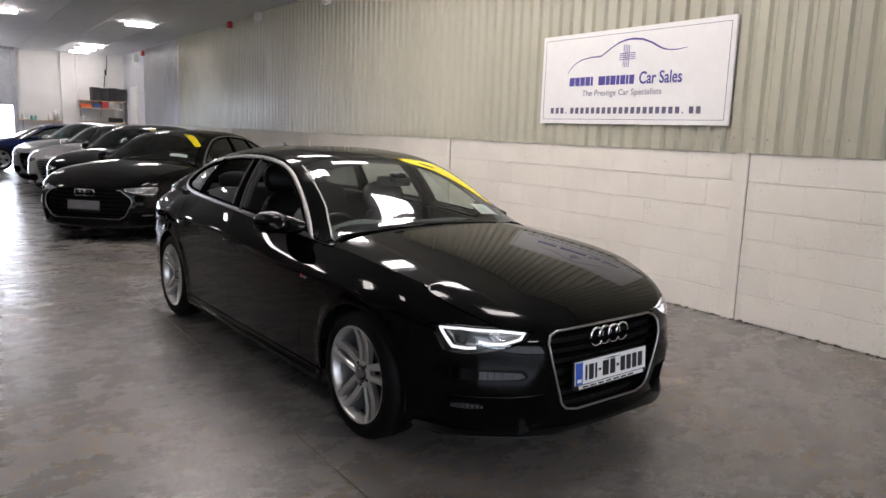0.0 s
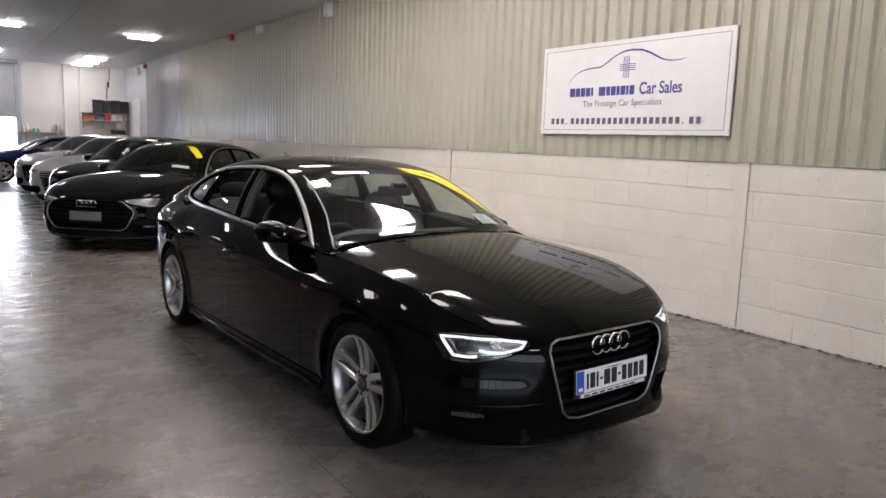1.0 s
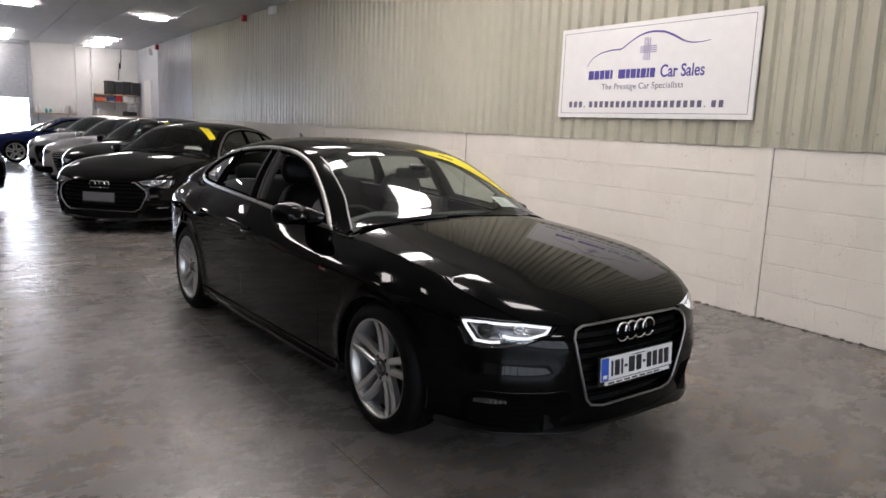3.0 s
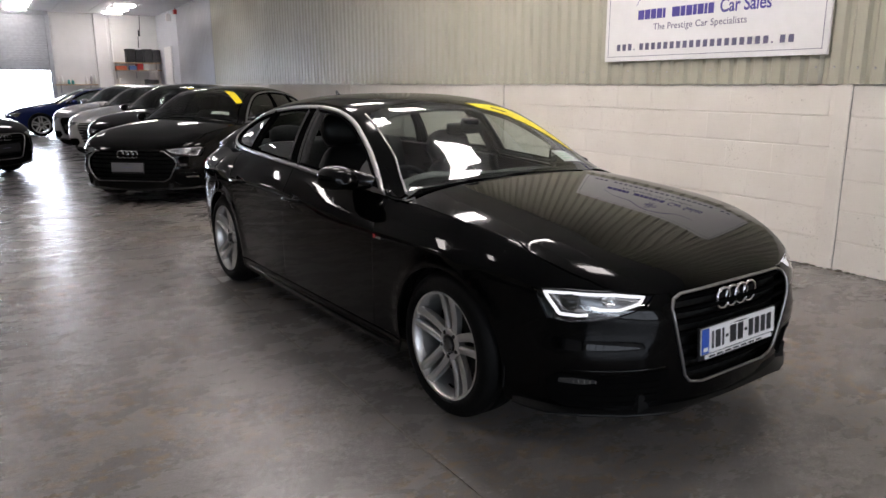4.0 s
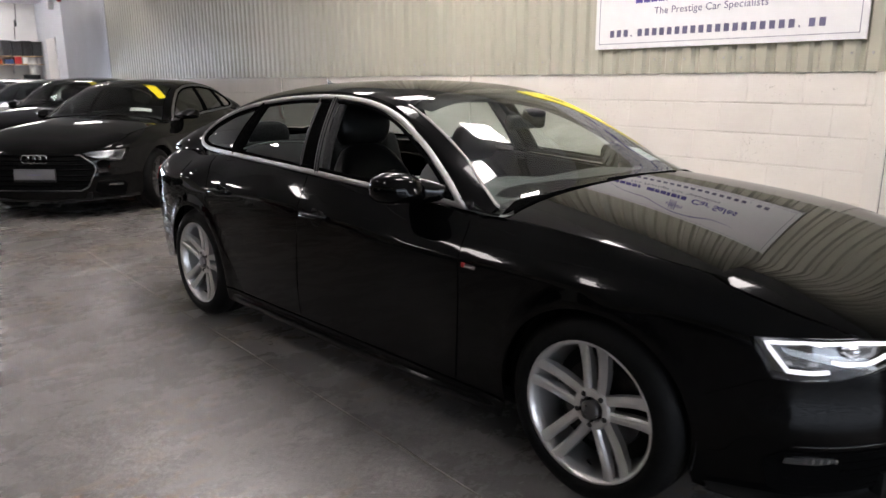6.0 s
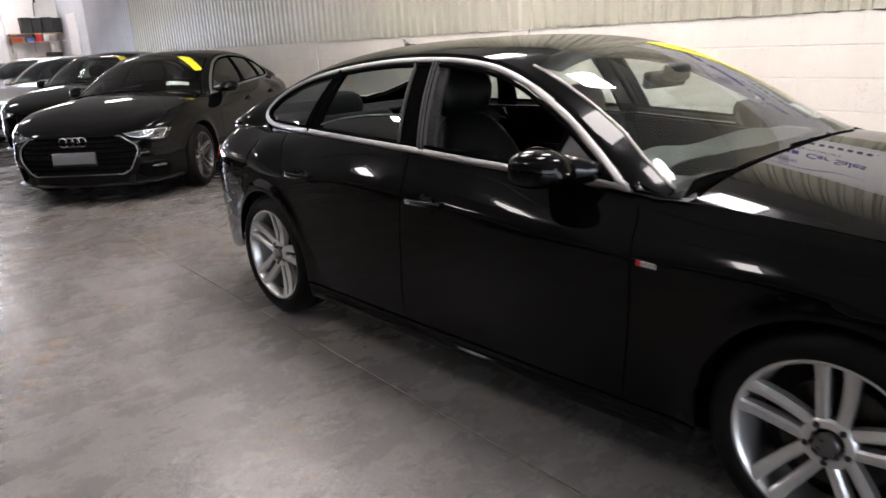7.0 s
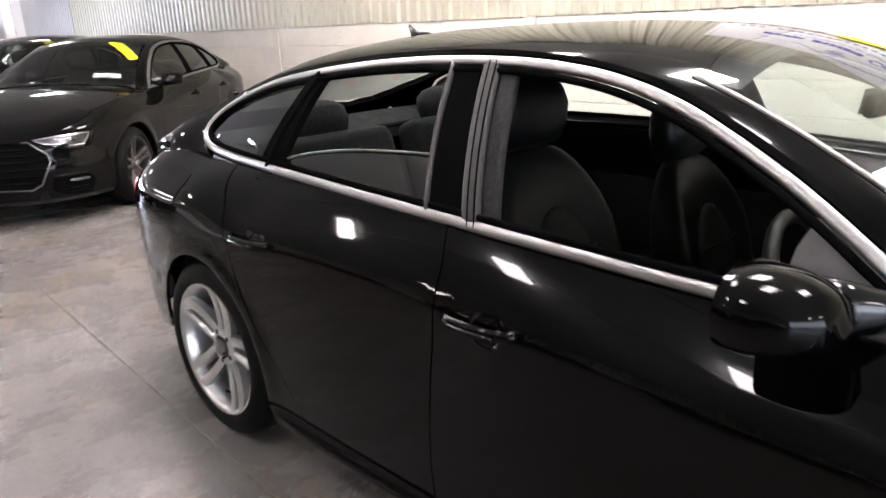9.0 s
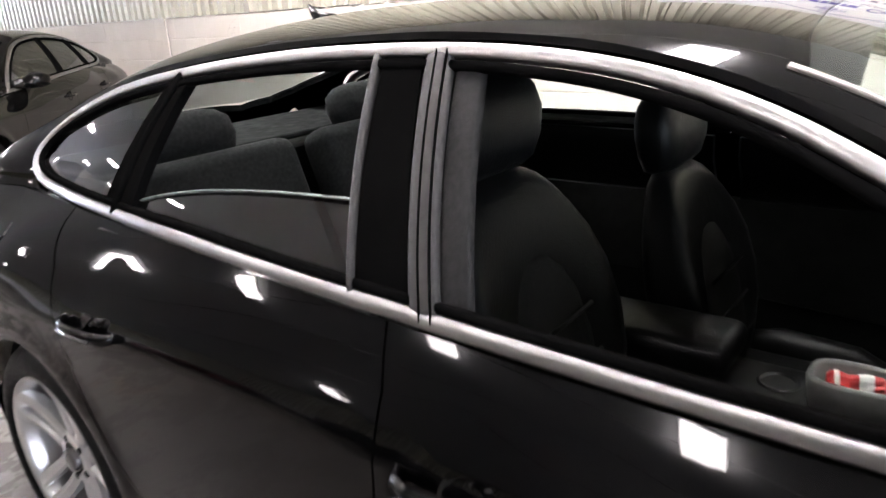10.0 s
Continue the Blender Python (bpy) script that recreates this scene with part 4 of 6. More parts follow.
def grille(th, sc, spec):
    """Single-frame grille: chrome surround, black slats, emblem, plate."""
    half = [(U_NOSE, .287), (-1.20, .289), (-1.135, .302), (-1.105, .332), (-1.06, .47), (-1.035, .55), (-1.022, .62), (-1.038, .652), (-1.08, .666), (-1.2, .669), (U_NOSE, .670)]
    if spec.get("hexagon", False):
        half = HEXAGON
    back = lambda u, z: wrap(u, z) + np.array([0, .055, 0]) + np.zeros(np.shape(u) + (3,))
    made = skin(half, back, .05, 0, 0)
    part("grille_backing", skin_mesh("grille_backing", made, M_DARK, sc), None, th)
    pts = [wrap(u, z) for u, z in resample(half[1:-1], .02, False)]
    pts = [Vector(p) for p in pts]
    loop = pts + [Vector((-p.x, p.y, p.z)) for p in pts[::-1]]
    loop = [Vector((p.x * sc[0], (p.y - .004) * sc[1], p.z * sc[2])) for p in loop]
    bm = bmesh.new()
    tube(bm, loop, .0062, 8, True)
    part("grille_surround", bm, spec.get("surround", M_SATIN), th, spec.get("surround_label", "satin chrome surround"), True)
    for z in (.345, .395, .445, .505, .555, .60, .642):
        bm = bmesh.new()
        w = float(np.interp(z, [.30, .332, .47, .55, .62, .66], [.41, .46, .515, .525, .47, .42] if spec.get("hexagon", False) else [.24, .285, .34, .365, .375, .35]))
        xs = np.linspace(-w, w, 15)
        path = []
        for x in xs:
            p = wrap(u_front(abs(x)), z)
            path.append((x * sc[0], (float(p[1]) + .022) * sc[1], z * sc[2]))
        tube(bm, path, .010, 6, flat=1.6)
        part("grille_slat", bm, spec.get("slat", M_SEAL), th)
    return half


def number_plate(th, y, z, sc, marks=True, blank=None, w=.52):
    p = new("number_plate")
    p.parent = th
    p.matrix_basis = pose(0, y, z, -4, 0, 0)
    part("plate_holder", box(bmesh.new(), (-w / 2 - .008, .002, -.075), (w / 2 + .008, .012, .060), .003), M_BLACKP, p)
    part("plate_face", box(bmesh.new(), (-w / 2, -.004, -.053), (w / 2, .003, .056), .004), blank or M_WHITE, p, "white reflective plate" if not blank else "plain grey show plate")
    if marks:
        part("blue_band", box(bmesh.new(), (-w / 2 + .002, -.0055, -.050), (-w / 2 + .050, -.003, .053), .001), M_BLUEP, p, "blue band on the plate")
        part("band_mark", box(bmesh.new(), (-w / 2 + .012, -.0065, -.040), (-w / 2 + .040, -.005, -.024)), M_WHITE, p)
        x = -w / 2 + .068
        for wd in (.014, .034, .014, -.018, .044, .038, -.018, .034, .034, .034, .034):
            if wd < 0:
                part("dash", box(bmesh.new(), (x, -.0058, -.006), (x - wd, -.003, .006)), M_INK, p)
                x += -wd + .011
                continue
            part("character_bar", box(bmesh.new(), (x, -.0058, -.036), (x + wd, -.003, .036), .002, 1), M_INK, p)
            x += wd + .0105
        part("dealer_strip", box(bmesh.new(), (-w / 2 + .03, -.004, -.074), (w / 2 - .02, .004, -.057), .002), M_WHITE, p, "thin white strip under the plate")
        for k in range(7):
            part("print_bar", box(bmesh.new(), (-w / 2 + .05 + k * .055, -.0055, -.069), (-w / 2 + .09 + k * .055, -.0035, -.062)), M_INK, p)
    else:
        part("print_bar", box(bmesh.new(), (-.07, -.0055, -.006), (.07, -.003, .004)), M_GREYINK, p)


def headlight(th, sc, spec):
    out = [(-.482, .694), (-.52, .64), (-.553, .584), (-.62, .579), (-.72, .586), (-.82, .607), (-.905, .632), (-.935, .650), (-.962, .672), (-.80, .688), (-.62, .695)]
    for sgn in (1, -1):
        lamp = new("headlight")
        lamp.parent = th
        lamp["label"] = "clear headlight with a lit white running-light band"
        back = lambda u, z: wrap(u, z) + np.stack([np.interp(u, PU, NX) * .055, np.interp(u, PU, NY) * .055, np.zeros(np.shape(u))], -1)
        f = skin(out, back, .03, .002, 0, 0, (sgn,))
        part("lamp_bowl", skin_mesh("lamp_bowl", f, M_BOWL, sc), None, lamp, "dark chrome lamp bowl")
        f = skin(out, wrap, .03, .003, .02, -.001, (sgn,))
        lens = part("lens", skin_mesh("lens", f, M_LENS, sc), None, lamp, "clear plastic lens")
        lens.visible_shadow = False
        mid = lambda u, z: wrap(u, z) + np.stack([np.interp(u, PU, NX) * .022, np.interp(u, PU, NY) * .022, np.zeros(np.shape(u))], -1)
        drl = [(-.90, .640), (-.925, .662), (-.80, .676), (-.62, .682), (-.525, .680), (-.55, .648), (-.590, .600), (-.66, .598), (-.70, .603)]
        drl2 = [(-.905, .641), (-.82, .622), (-.74, .624), (-.71, .632)]
        for path in (drl, drl2):
            band(lamp, "running_light", path, mid, .0105, .006, spec.get("drl", M_DRL), sc, (sgn,), label="white light guide")
        for u0, z0, r in ((-.655, .646, .030), (-.80, .650, .020)):
            p = mid(u0, z0)
            q = Vector((p[0] * sgn * sc[0], (p[1] + .02) * sc[1], p[2] * sc[2]))
            bm = lathe(bmesh.new(), [(.025, r * 1.2), (-.004, r * 1.2), (-.006, r * 1.05), (.004, r), (-.006, r * .8), (-.014, r * .45), (-.016, .0005)], 24, "y", q)
            bmesh.ops.recalc_face_normals(bm, faces=bm.faces)
            part("projector", bm, M_GLOSSB if r > .025 else M_LAMPIN, lamp, "round projector lens", True)


def fog_light(th, sc, spec):
    inner = -.87 if spec.get("hexagon", False) else -1.045
    for sgn in (1, -1):
        grid = [(inner, .285), (inner + .025, .375), (-.78, .372), (-.60, .37), (-.545, .33), (-.57, .24), (-.62, .225), (inner + .09, .235)]
        f = skin(grid, wrap, .04, 0, .006, .0025, (sgn,))
        v = part("lower_vent", skin_mesh("lower_vent", f, M_SEAL, sc), None, th, "black honeycomb lower vent")
        for k in range(5):
            z = .248 + k * .028
            bm = bmesh.new()
            path = []
            for u in np.linspace(inner + .055, -.76 if z > .30 else -.60, 12):
                p = wrap(u, z)
                path.append((p[0] * sgn * sc[0], (p[1] - .004) * sc[1], p[2] * sc[2]))
            tube(bm, path, .004, 6)
            part("vent_rib", bm, M_SEAL, v)
        fog = [(-.600, .332), (-.604, .352), (-.66, .358), (-.735, .355), (-.748, .344), (-.70, .332)]
        f = skin(fog, wrap, .03, 0, .01, .010, (sgn,))
        part("fog_light", skin_mesh("fog_light", f, M_BOWL, sc), None, th, "small faceted fog light")
        for k in range(7):
            u = -.606 - k * .021
            p, q = wrap(u, .336), wrap(u, .352)
            bm = bmesh.new()
            tube(bm, [(r[0] * sgn * sc[0], (r[1] - .012) * sc[1], r[2] * sc[2]) for r in (p, q)], .004, 6)
            part("fog_facet", bm, M_CHROME, th)
        line = [(inner + .04, .390), (-.80, .390), (-.62, .388)]
        band(th, "vent_lip", line, wrap, .006, .003, M_GLOSSB, sc, (sgn,))
    # the lip under the nose: a thin blade, squarer in plan than the bumper
    plan = [(.775, -.40), (.765, -.46), (.735, -.55), (.65, -.66), (.53, -.76), (.42, -.822), (.34, -.852), (.27, -.848), (.12, -.850), (0, -.850)]
    plan = plan + [(-x, y) for x, y in plan[::-1][1:]]
    bm = bmesh.new()
    rows = []
    for x, y in plan:
        inward = Vector((-x * .55, .75 - .4 * abs(x), 0)).normalized()
        rows.append([bm.verts.new(((x + inward.x * a) * sc[0], (y + inward.y * a) * sc[1], (z + .012 * abs(x)) * sc[2]))
                     for a, z in ((.16, .182), (.010, .184), (.0, .190), (.004, .198), (.05, .212), (.11, .25))])
    for r1, r2 in zip(rows, rows[1:]):
        for k in range(5):
            bm.faces.new((r1[k], r1[k + 1], r2[k + 1], r2[k]))
    bmesh.ops.recalc_face_normals(bm, faces=bm.faces)
    part("front_splitter", bm, M_LIP, th, "gloss black lip under the bumper", True)


def mirror(th, sc, mat, sgn, spec):
    """Door mirror: painted shell, glass, stalk."""
    m = new("door_mirror")
    m.parent = th
    folded = sgn > 0 and spec.get("open", False)
    m.matrix_basis = pose((.725 if folded else sgn * .825) * sc[0], (.97 if folded else .905) * sc[1], .972 * sc[2], 0, 0, 58 if folded else 0)
    bm = bmesh.new()
    n, rows = 28, 14
    grid = []
    for i in range(rows + 1):
        t = i / rows
        y = -.085 + .16 * t
        k = (1 - (1 - min(1, t / .85)) ** 2.4) ** .5 if t < .85 else 1.0
        k *= 1 - .06 * max(0, (t - .85) / .15)
        ring = []
        for j in range(n):
            q = 2 * math.pi * j / n
            c, s = math.cos(q), math.sin(q)
            w = abs(c) ** .72 * (1 if c > 0 else -1)
            h = abs(s) ** .72 * (1 if s > 0 else -1)
            out = .120 if w < 0 else .136
            x = w * out * k
            z = h * (.066 - .012 * (w > 0) * abs(w)) * k + .012 * k - .030 * (w > 0) * w * k + .004 * (w < 0) * w
            ring.append(bm.verts.new((x * sgn * -1, y, z)))
        grid.append(ring)
    for r1, r2 in zip(grid, grid[1:]):
        for j in range(n):
            bm.faces.new((r1[j], r1[(j + 1) % n], r2[(j + 1) % n], r2[j]))
    bm.faces.new(grid[0])
    bmesh.ops.recalc_face_normals(bm, faces=bm.faces)
    part("mirror_shell", bm, mat, m, "", True)
    bm = bmesh.new()
    q = []
    for j in range(n):
        a = 2 * math.pi * j / n
        c, s = math.cos(a), math.sin(a)
        w = abs(c) ** .72 * (1 if c > 0 else -1)
        h = abs(s) ** .72 * (1 if s > 0 else -1)
        q.append(bm.verts.new((w * .106 * -sgn, .068, h * .056 + .006 - .02 * (w > 0) * w)))
    bm.faces.new(q)
    part("mirror_glass", bm, M_CHROME, m, "silvered mirror glass")
    bm = bmesh.new()
    tube(bm, [(sgn * -.04, -.01, -.002), (sgn * -.08, -.055, -.006), (sgn * -.11, -.085, -.010), (sgn * -.14, -.115, -.014)], [.056, .048, .038, .030], 14, flat=.75)
    part("mirror_stalk", bm, M_GLOSSB, m, "", True)


def door_handle(th, y, z, sc, mat, sgn):
    h = new("door_handle")
    h.parent = th
    x = float(wrap(y, z)[0])
    h.matrix_basis = pose(sgn * -x * sc[0], y * sc[1], z * sc[2])
    bm = bmesh.new()
    lathe(bm, [(sgn * .0035, .043), (sgn * .002, .041), (sgn * -.012, .028), (sgn * -.018, .0005)], 24, at=(0, -.01, -.004))
    bmesh.ops.recalc_face_normals(bm, faces=bm.faces)
    part("handle_recess", bm, M_GLOSSB, h, "", True)
    bm = bmesh.new()
    path = [(sgn * a, b, c) for a, b, c in ((-.002, -.100, .004), (.018, -.085, .004), (.028, -.04, .002), (.030, .01, 0), (.028, .06, 0), (.018, .092, .002), (-.002, .104, .002))]
    tube(bm, path, [.010, .013, .014, .0145, .014, .013, .012], 10, flat=.7)
    part("grip", bm, mat, h, "", True)
    bm = bmesh.new()
    tube(bm, [(sgn * .038, -.06, 0), (sgn * .0405, .01, -.001), (sgn * .038, .07, 0)], .003, 6)
    part("grip_trim", bm, M_GLOSSB, h, "", True)


def squircle(bm, rows, n=28):
    """Soft closed body from rows (height, half width, front depth, back depth, wing, lean)."""
    rings = []
    for z, half, front, back, wing, lean in rows:
        ring = []
        for k in range(n):
            q = 2 * math.pi * k / n
            c, s = math.cos(q), math.sin(q)
            x = half * math.copysign(abs(c) ** .62, c)
            y = math.copysign(abs(s) ** .72, s) * (back if s > 0 else front) + lean
            if s < 0:
                y -= wing * (abs(x) / max(half, .001)) ** 3 * min(1, -s * 2.2)
            ring.append(bm.verts.new((x, y, z)))
        rings.append(ring)
    for a, b in zip(rings, rings[1:]):
        for k in range(n):
            bm.faces.new((a[k], a[(k + 1) % n], b[(k + 1) % n], b[k]))
    bm.faces.new(rings[0][::-1])
    bm.faces.new(rings[-1])
    bmesh.ops.recalc_face_normals(bm, faces=bm.faces)
    return bm


def seat(th, x, y, z=.30, tilt=14):
    """Leather sports seat: cushion, winged backrest with an arched centre panel, low headrest on two posts."""
    s = new("front_seat")
    s.parent = th
    s.matrix_basis = pose(x, y, z)
    bm = box(bmesh.new(), (-.19, -.50, .05), (.19, .05, .20), .05, 4)
    part("cushion", bm, M_LEATHER, s, "", True)
    for sx in (-1, 1):
        bm = tube(bmesh.new(), [(sx * .225, .03, .15), (sx * .235, -.12, .18), (sx * .235, -.32, .175), (sx * .215, -.47, .14)], [.05, .062, .056, .03], 12)
        part("cushion_bolster", bm, M_LEATHER, s, "", True)
    back = pose(0, .0, .18, -tilt, 0, 0)
    bm = squircle(bmesh.new(), [(-.02, .20, .05, .05, .02, 0), (.06, .235, .055, .07, .045, 0), (.16, .252, .06, .075, .07, 0), (.26, .255, .065, .075, .075, 0), (.36, .246, .066, .07, .068, 0),
                                (.44, .226, .064, .06, .05, 0), (.50, .200, .060, .052, .03, 0), (.545, .172, .055, .046, .015, 0), (.58, .140, .047, .040, .006, .002), (.60, .105, .036, .032, 0, .003), (.612, .06, .02, .02, 0, .004)])
    bmesh.ops.transform(bm, matrix=back, verts=bm.verts)
    b = part("backrest", bm, M_LEATHER, s, "", True)
    bm = squircle(bmesh.new(), [(.02, .12, .075, 0, .018, 0), (.12, .145, .082, 0, .022, 0), (.24, .150, .085, 0, .022, 0), (.33, .140, .082, 0, .016, 0), (.39, .112, .077, 0, .008, 0), (.425, .07, .072, 0, .003, 0), (.437, .03, .062, 0, 0, 0)], 24)
    bmesh.ops.transform(bm, matrix=back, verts=bm.verts)
    panel = part("centre_panel", bm, M_PANEL, b, "perforated leather centre panel", True)
    for k in range(3):
        zz = .10 + .10 * k
        bm = tube(bmesh.new(), [(-.12, -.094, zz), (0, -.088, zz - .008), (.12, -.094, zz)], .004, 6)
        bmesh.ops.transform(bm, matrix=back, verts=bm.verts)
        part("cross_seam", bm, M_LEATHER, b, "", True)
    for sx in (-1, 1):
        bm = tube(bmesh.new(), [(sx * .055, .005, .56), (sx * .055, .005, .66)], .007, 8)
        bmesh.ops.transform(bm, matrix=back, verts=bm.verts)
        part("headrest_post", bm, M_CHROME, s, "chrome headrest post", True)
    bm = squircle(bmesh.new(), [(.606, .110, .034, .03, 0, 0), (.618, .138, .052, .042, .004, 0), (.66, .160, .062, .05, .012, -.006), (.71, .170, .065, .052, .016, -.012), (.752, .162, .060, .05, .012, -.016),
                                (.785, .140, .050, .043, .006, -.018), (.806, .104, .035, .032, .002, -.018), (.815, .055, .018, .018, 0, -.018)])
    bmesh.ops.transform(bm, matrix=back, verts=bm.verts)
    part("headrest", bm, M_LEATHER, s, "", True)


def cabin(th, sc, full=True):
    """Dashboard, steering wheel, seats, console, door cards, headliner."""
    sx, sy, sz = sc
    bm = bmesh.new()
    rows = []
    prof = [(.38, .955), (.50, .95), (.62, .955), (.74, .962), (.84, .955), (.905, .925), (.92, .86), (.90, .70), (.88, .45), (.80, .30)]
    xs = np.linspace(-.72, .72, 33)
    for y, z in prof:
        row = []
        for x in xs:
            hood = .035 * math.exp(-((x + .36) / .17) ** 2) * (1 if .55 < y < .93 and z > .8 else 0) + .012 * math.exp(-((x - .33) / .25) ** 2) * (1 if .6 < y < .9 else 0)
            crown = -.05 * (abs(x) / .72) ** 3
            row.append(bm.verts.new((x * sx, (y + .09 * (abs(x) / .72) ** 3 * (1 if y < .6 else 0)) * sy, (z + hood + crown) * sz)))
        rows.append(row)
    for r1, r2 in zip(rows, rows[1:]):
        for k in range(len(xs) - 1):
            bm.faces.new((r1[k], r1[k + 1], r2[k + 1], r2[k]))
    bmesh.ops.recalc_face_normals(bm, faces=bm.faces)
    part("dashboard", bm, M_DASH, th, "charcoal moulded dashboard", True)
    for x in (-.36, .36):
        seat(th, x * sx, (1.66 if x < 0 else 1.58) * sy, .30 if x < 0 else .165)
    bm = box(bmesh.new(), (-.64 * sx, 2.15 * sy, .30), (.64 * sx, 2.62 * sy, .50), .05, 3)
    part("rear_bench", bm, M_LEATHER, th, "", True)
    for x in (-.32, .32):
        bm = box(bmesh.new(), (-.29, -.08, 0), (.30, .06, .64), .05, 3, pose(x * sx, 2.60 * sy, .42, -20, 0, 0))
        part("bench_backrest", bm, M_CLOTH, th, "", True)
        bm = squircle(bmesh.new(), [(0, .10, .04, .04, 0, 0), (.015, .13, .05, .05, 0, 0), (.06, .145, .055, .052, 0, 0), (.11, .135, .05, .045, 0, 0), (.135, .10, .035, .03, 0, 0), (.145, .05, .02, .02, 0, 0)])
        bmesh.ops.transform(bm, matrix=pose(x * sx, 2.83 * sy, 1.005 * sz, -14, 0, 0), verts=bm.verts)
        part("headrest", bm, M_CLOTH, th, "", True)
    part("parcel_shelf", box(bmesh.new(), (-.56 * sx, 2.86 * sy, 1.00 * sz), (.56 * sx, 3.30 * sy, 1.02 * sz), .01), M_DARK, th)
    for sgn in (-1, 1):
        card = [(.66, .45), (.68, .895), (1.2, .922), (1.66, .945), (1.66, .42), (1.2, .40)]
        inner = lambda u, z: wrap(u, np.minimum(z, .88)) * np.array([1, 1, 0]) + np.stack([.075 + 0 * u, 0 * u, z], -1)
        part("door_card", skin_mesh("door_card", skin(card, inner, .12, 0, .02, 0, (sgn,)), M_LEATHER, sc), None, th)
        card = [(1.74, .45), (1.74, .945), (2.2, .955), (2.6, .96), (2.42, .6), (2.3, .45)]
        part("door_card", skin_mesh("door_card", skin(card, inner, .12, 0, .02, 0, (sgn,)), M_LEATHER, sc), None, th)
    lin = [(0, 1.22), (-.44, 1.18), (-.50, 1.5), (-.52, 2.0), (-.50, 2.5), (-.40, 2.66), (0, 2.67)]
    under = lambda x, y: top(x, y) - np.array([0, 0, .035])
    part("headliner", skin_mesh("headliner", skin(lin, under, .08, 0, 0), M_CLOTH, sc), None, th)
    if not full:
        return
    w = new("steering_wheel")
    w.parent = th
    w.matrix_basis = pose(-.36 * sx, 1.02, .815, -24, 0, 0)
    bm = bmesh.new()
    tube(bm, [(.185 * math.cos(q), 0, .185 * math.sin(q)) for q in (2 * math.pi * k / 48 for k in range(48))], .0165, 10, True)
    part("wheel_rim", bm, M_LEATHER, w, "", True)
    bm = bmesh.new()
    for a in (0, 180, 270):
        tube(bm, [(.05 * math.cos(radians(a)), -.02, .05 * math.sin(radians(a))), (.18 * math.cos(radians(a)), 0, .18 * math.sin(radians(a)))], .02, 8, flat=.5)
    part("wheel_spoke", bm, M_BLACKP, w, "", True)
    part("airbag_boss", lathe(bmesh.new(), [(-.06, .075), (.02, .078), (.034, .06), (.036, .0005)], 32, "y"), M_LEATHER, w, "", True)
    part("steering_column", tube(bmesh.new(), [(-.36 * sx, 1.0, .81), (-.36 * sx, .84, .75)], .05, 12), M_BLACKP, th, "", True)
    # console, lever, armrest
    part("centre_console", box(bmesh.new(), (-.115, .86, .26), (.115, 1.72, .56), .03, 3), M_BLACKP, th, "", True)
    part("armrest", box(bmesh.new(), (-.10, 1.42, .58), (.10, 1.78, .66), .03, 3), M_LEATHER, th, "", True)
    bm = squircle(bmesh.new(), [(.555, .058, .080, .080, 0, 0), (.60, .064, .086, .086, 0, 0), (.626, .066, .088, .088, 0, 0), (.633, .063, .085, .085, 0, 0), (.633, .055, .077, .077, 0, 0), (.626, .052, .074, .074, 0, 0), (.572, .048, .070, .070, 0, 0)])
    bmesh.ops.translate(bm, vec=(-.02, 1.1875, 0), verts=bm.verts)
    c = part("console_tray", bm, M_TRAY, th, "pale grey plastic drinks tray", True)
    part("tray_well", box(bmesh.new(), (-.056, 1.135, .570), (.016, 1.240, .577), .002), M_BLACKP, c, "black floor of the tray")
    hole = lathe(bmesh.new(), [(.004, .044), (.009, .041), (.009, .037), (.003, .035), (.001, .0005)], 28, "z", (.012, 1.335, .557))
    bmesh.ops.recalc_face_normals(hole, faces=hole.faces)
    part("cup_holder", hole, M_INK, th, "black oval cup holder", True)
    part("gear_lever", lathe(bmesh.new(), [(0, .045), (.05, .022), (.10, .016), (.12, .024), (.16, .026), (.175, .0005)], 20, "z", (.01, 1.03, .575)), M_LEATHER, th, "", True)
    m = new("rear_view_mirror")
    m.parent = th
    m.matrix_basis = pose(0, 1.02, 1.20, 8, 0, -6)
    part("mirror_shell", box(bmesh.new(), (-.125, -.02, -.035), (.125, .02, .035), .018, 3), M_BLACKP, m, "", True)
    part("mirror_glass", box(bmesh.new(), (-.115, .0195, -.028), (.115, .022, .028), .0), M_CHROME, m)
    part("sensor_housing", box(bmesh.new(), (-.05, -.09, .0), (.05, -.01, .07), .02, 2), M_BLACKP, m, "", True)


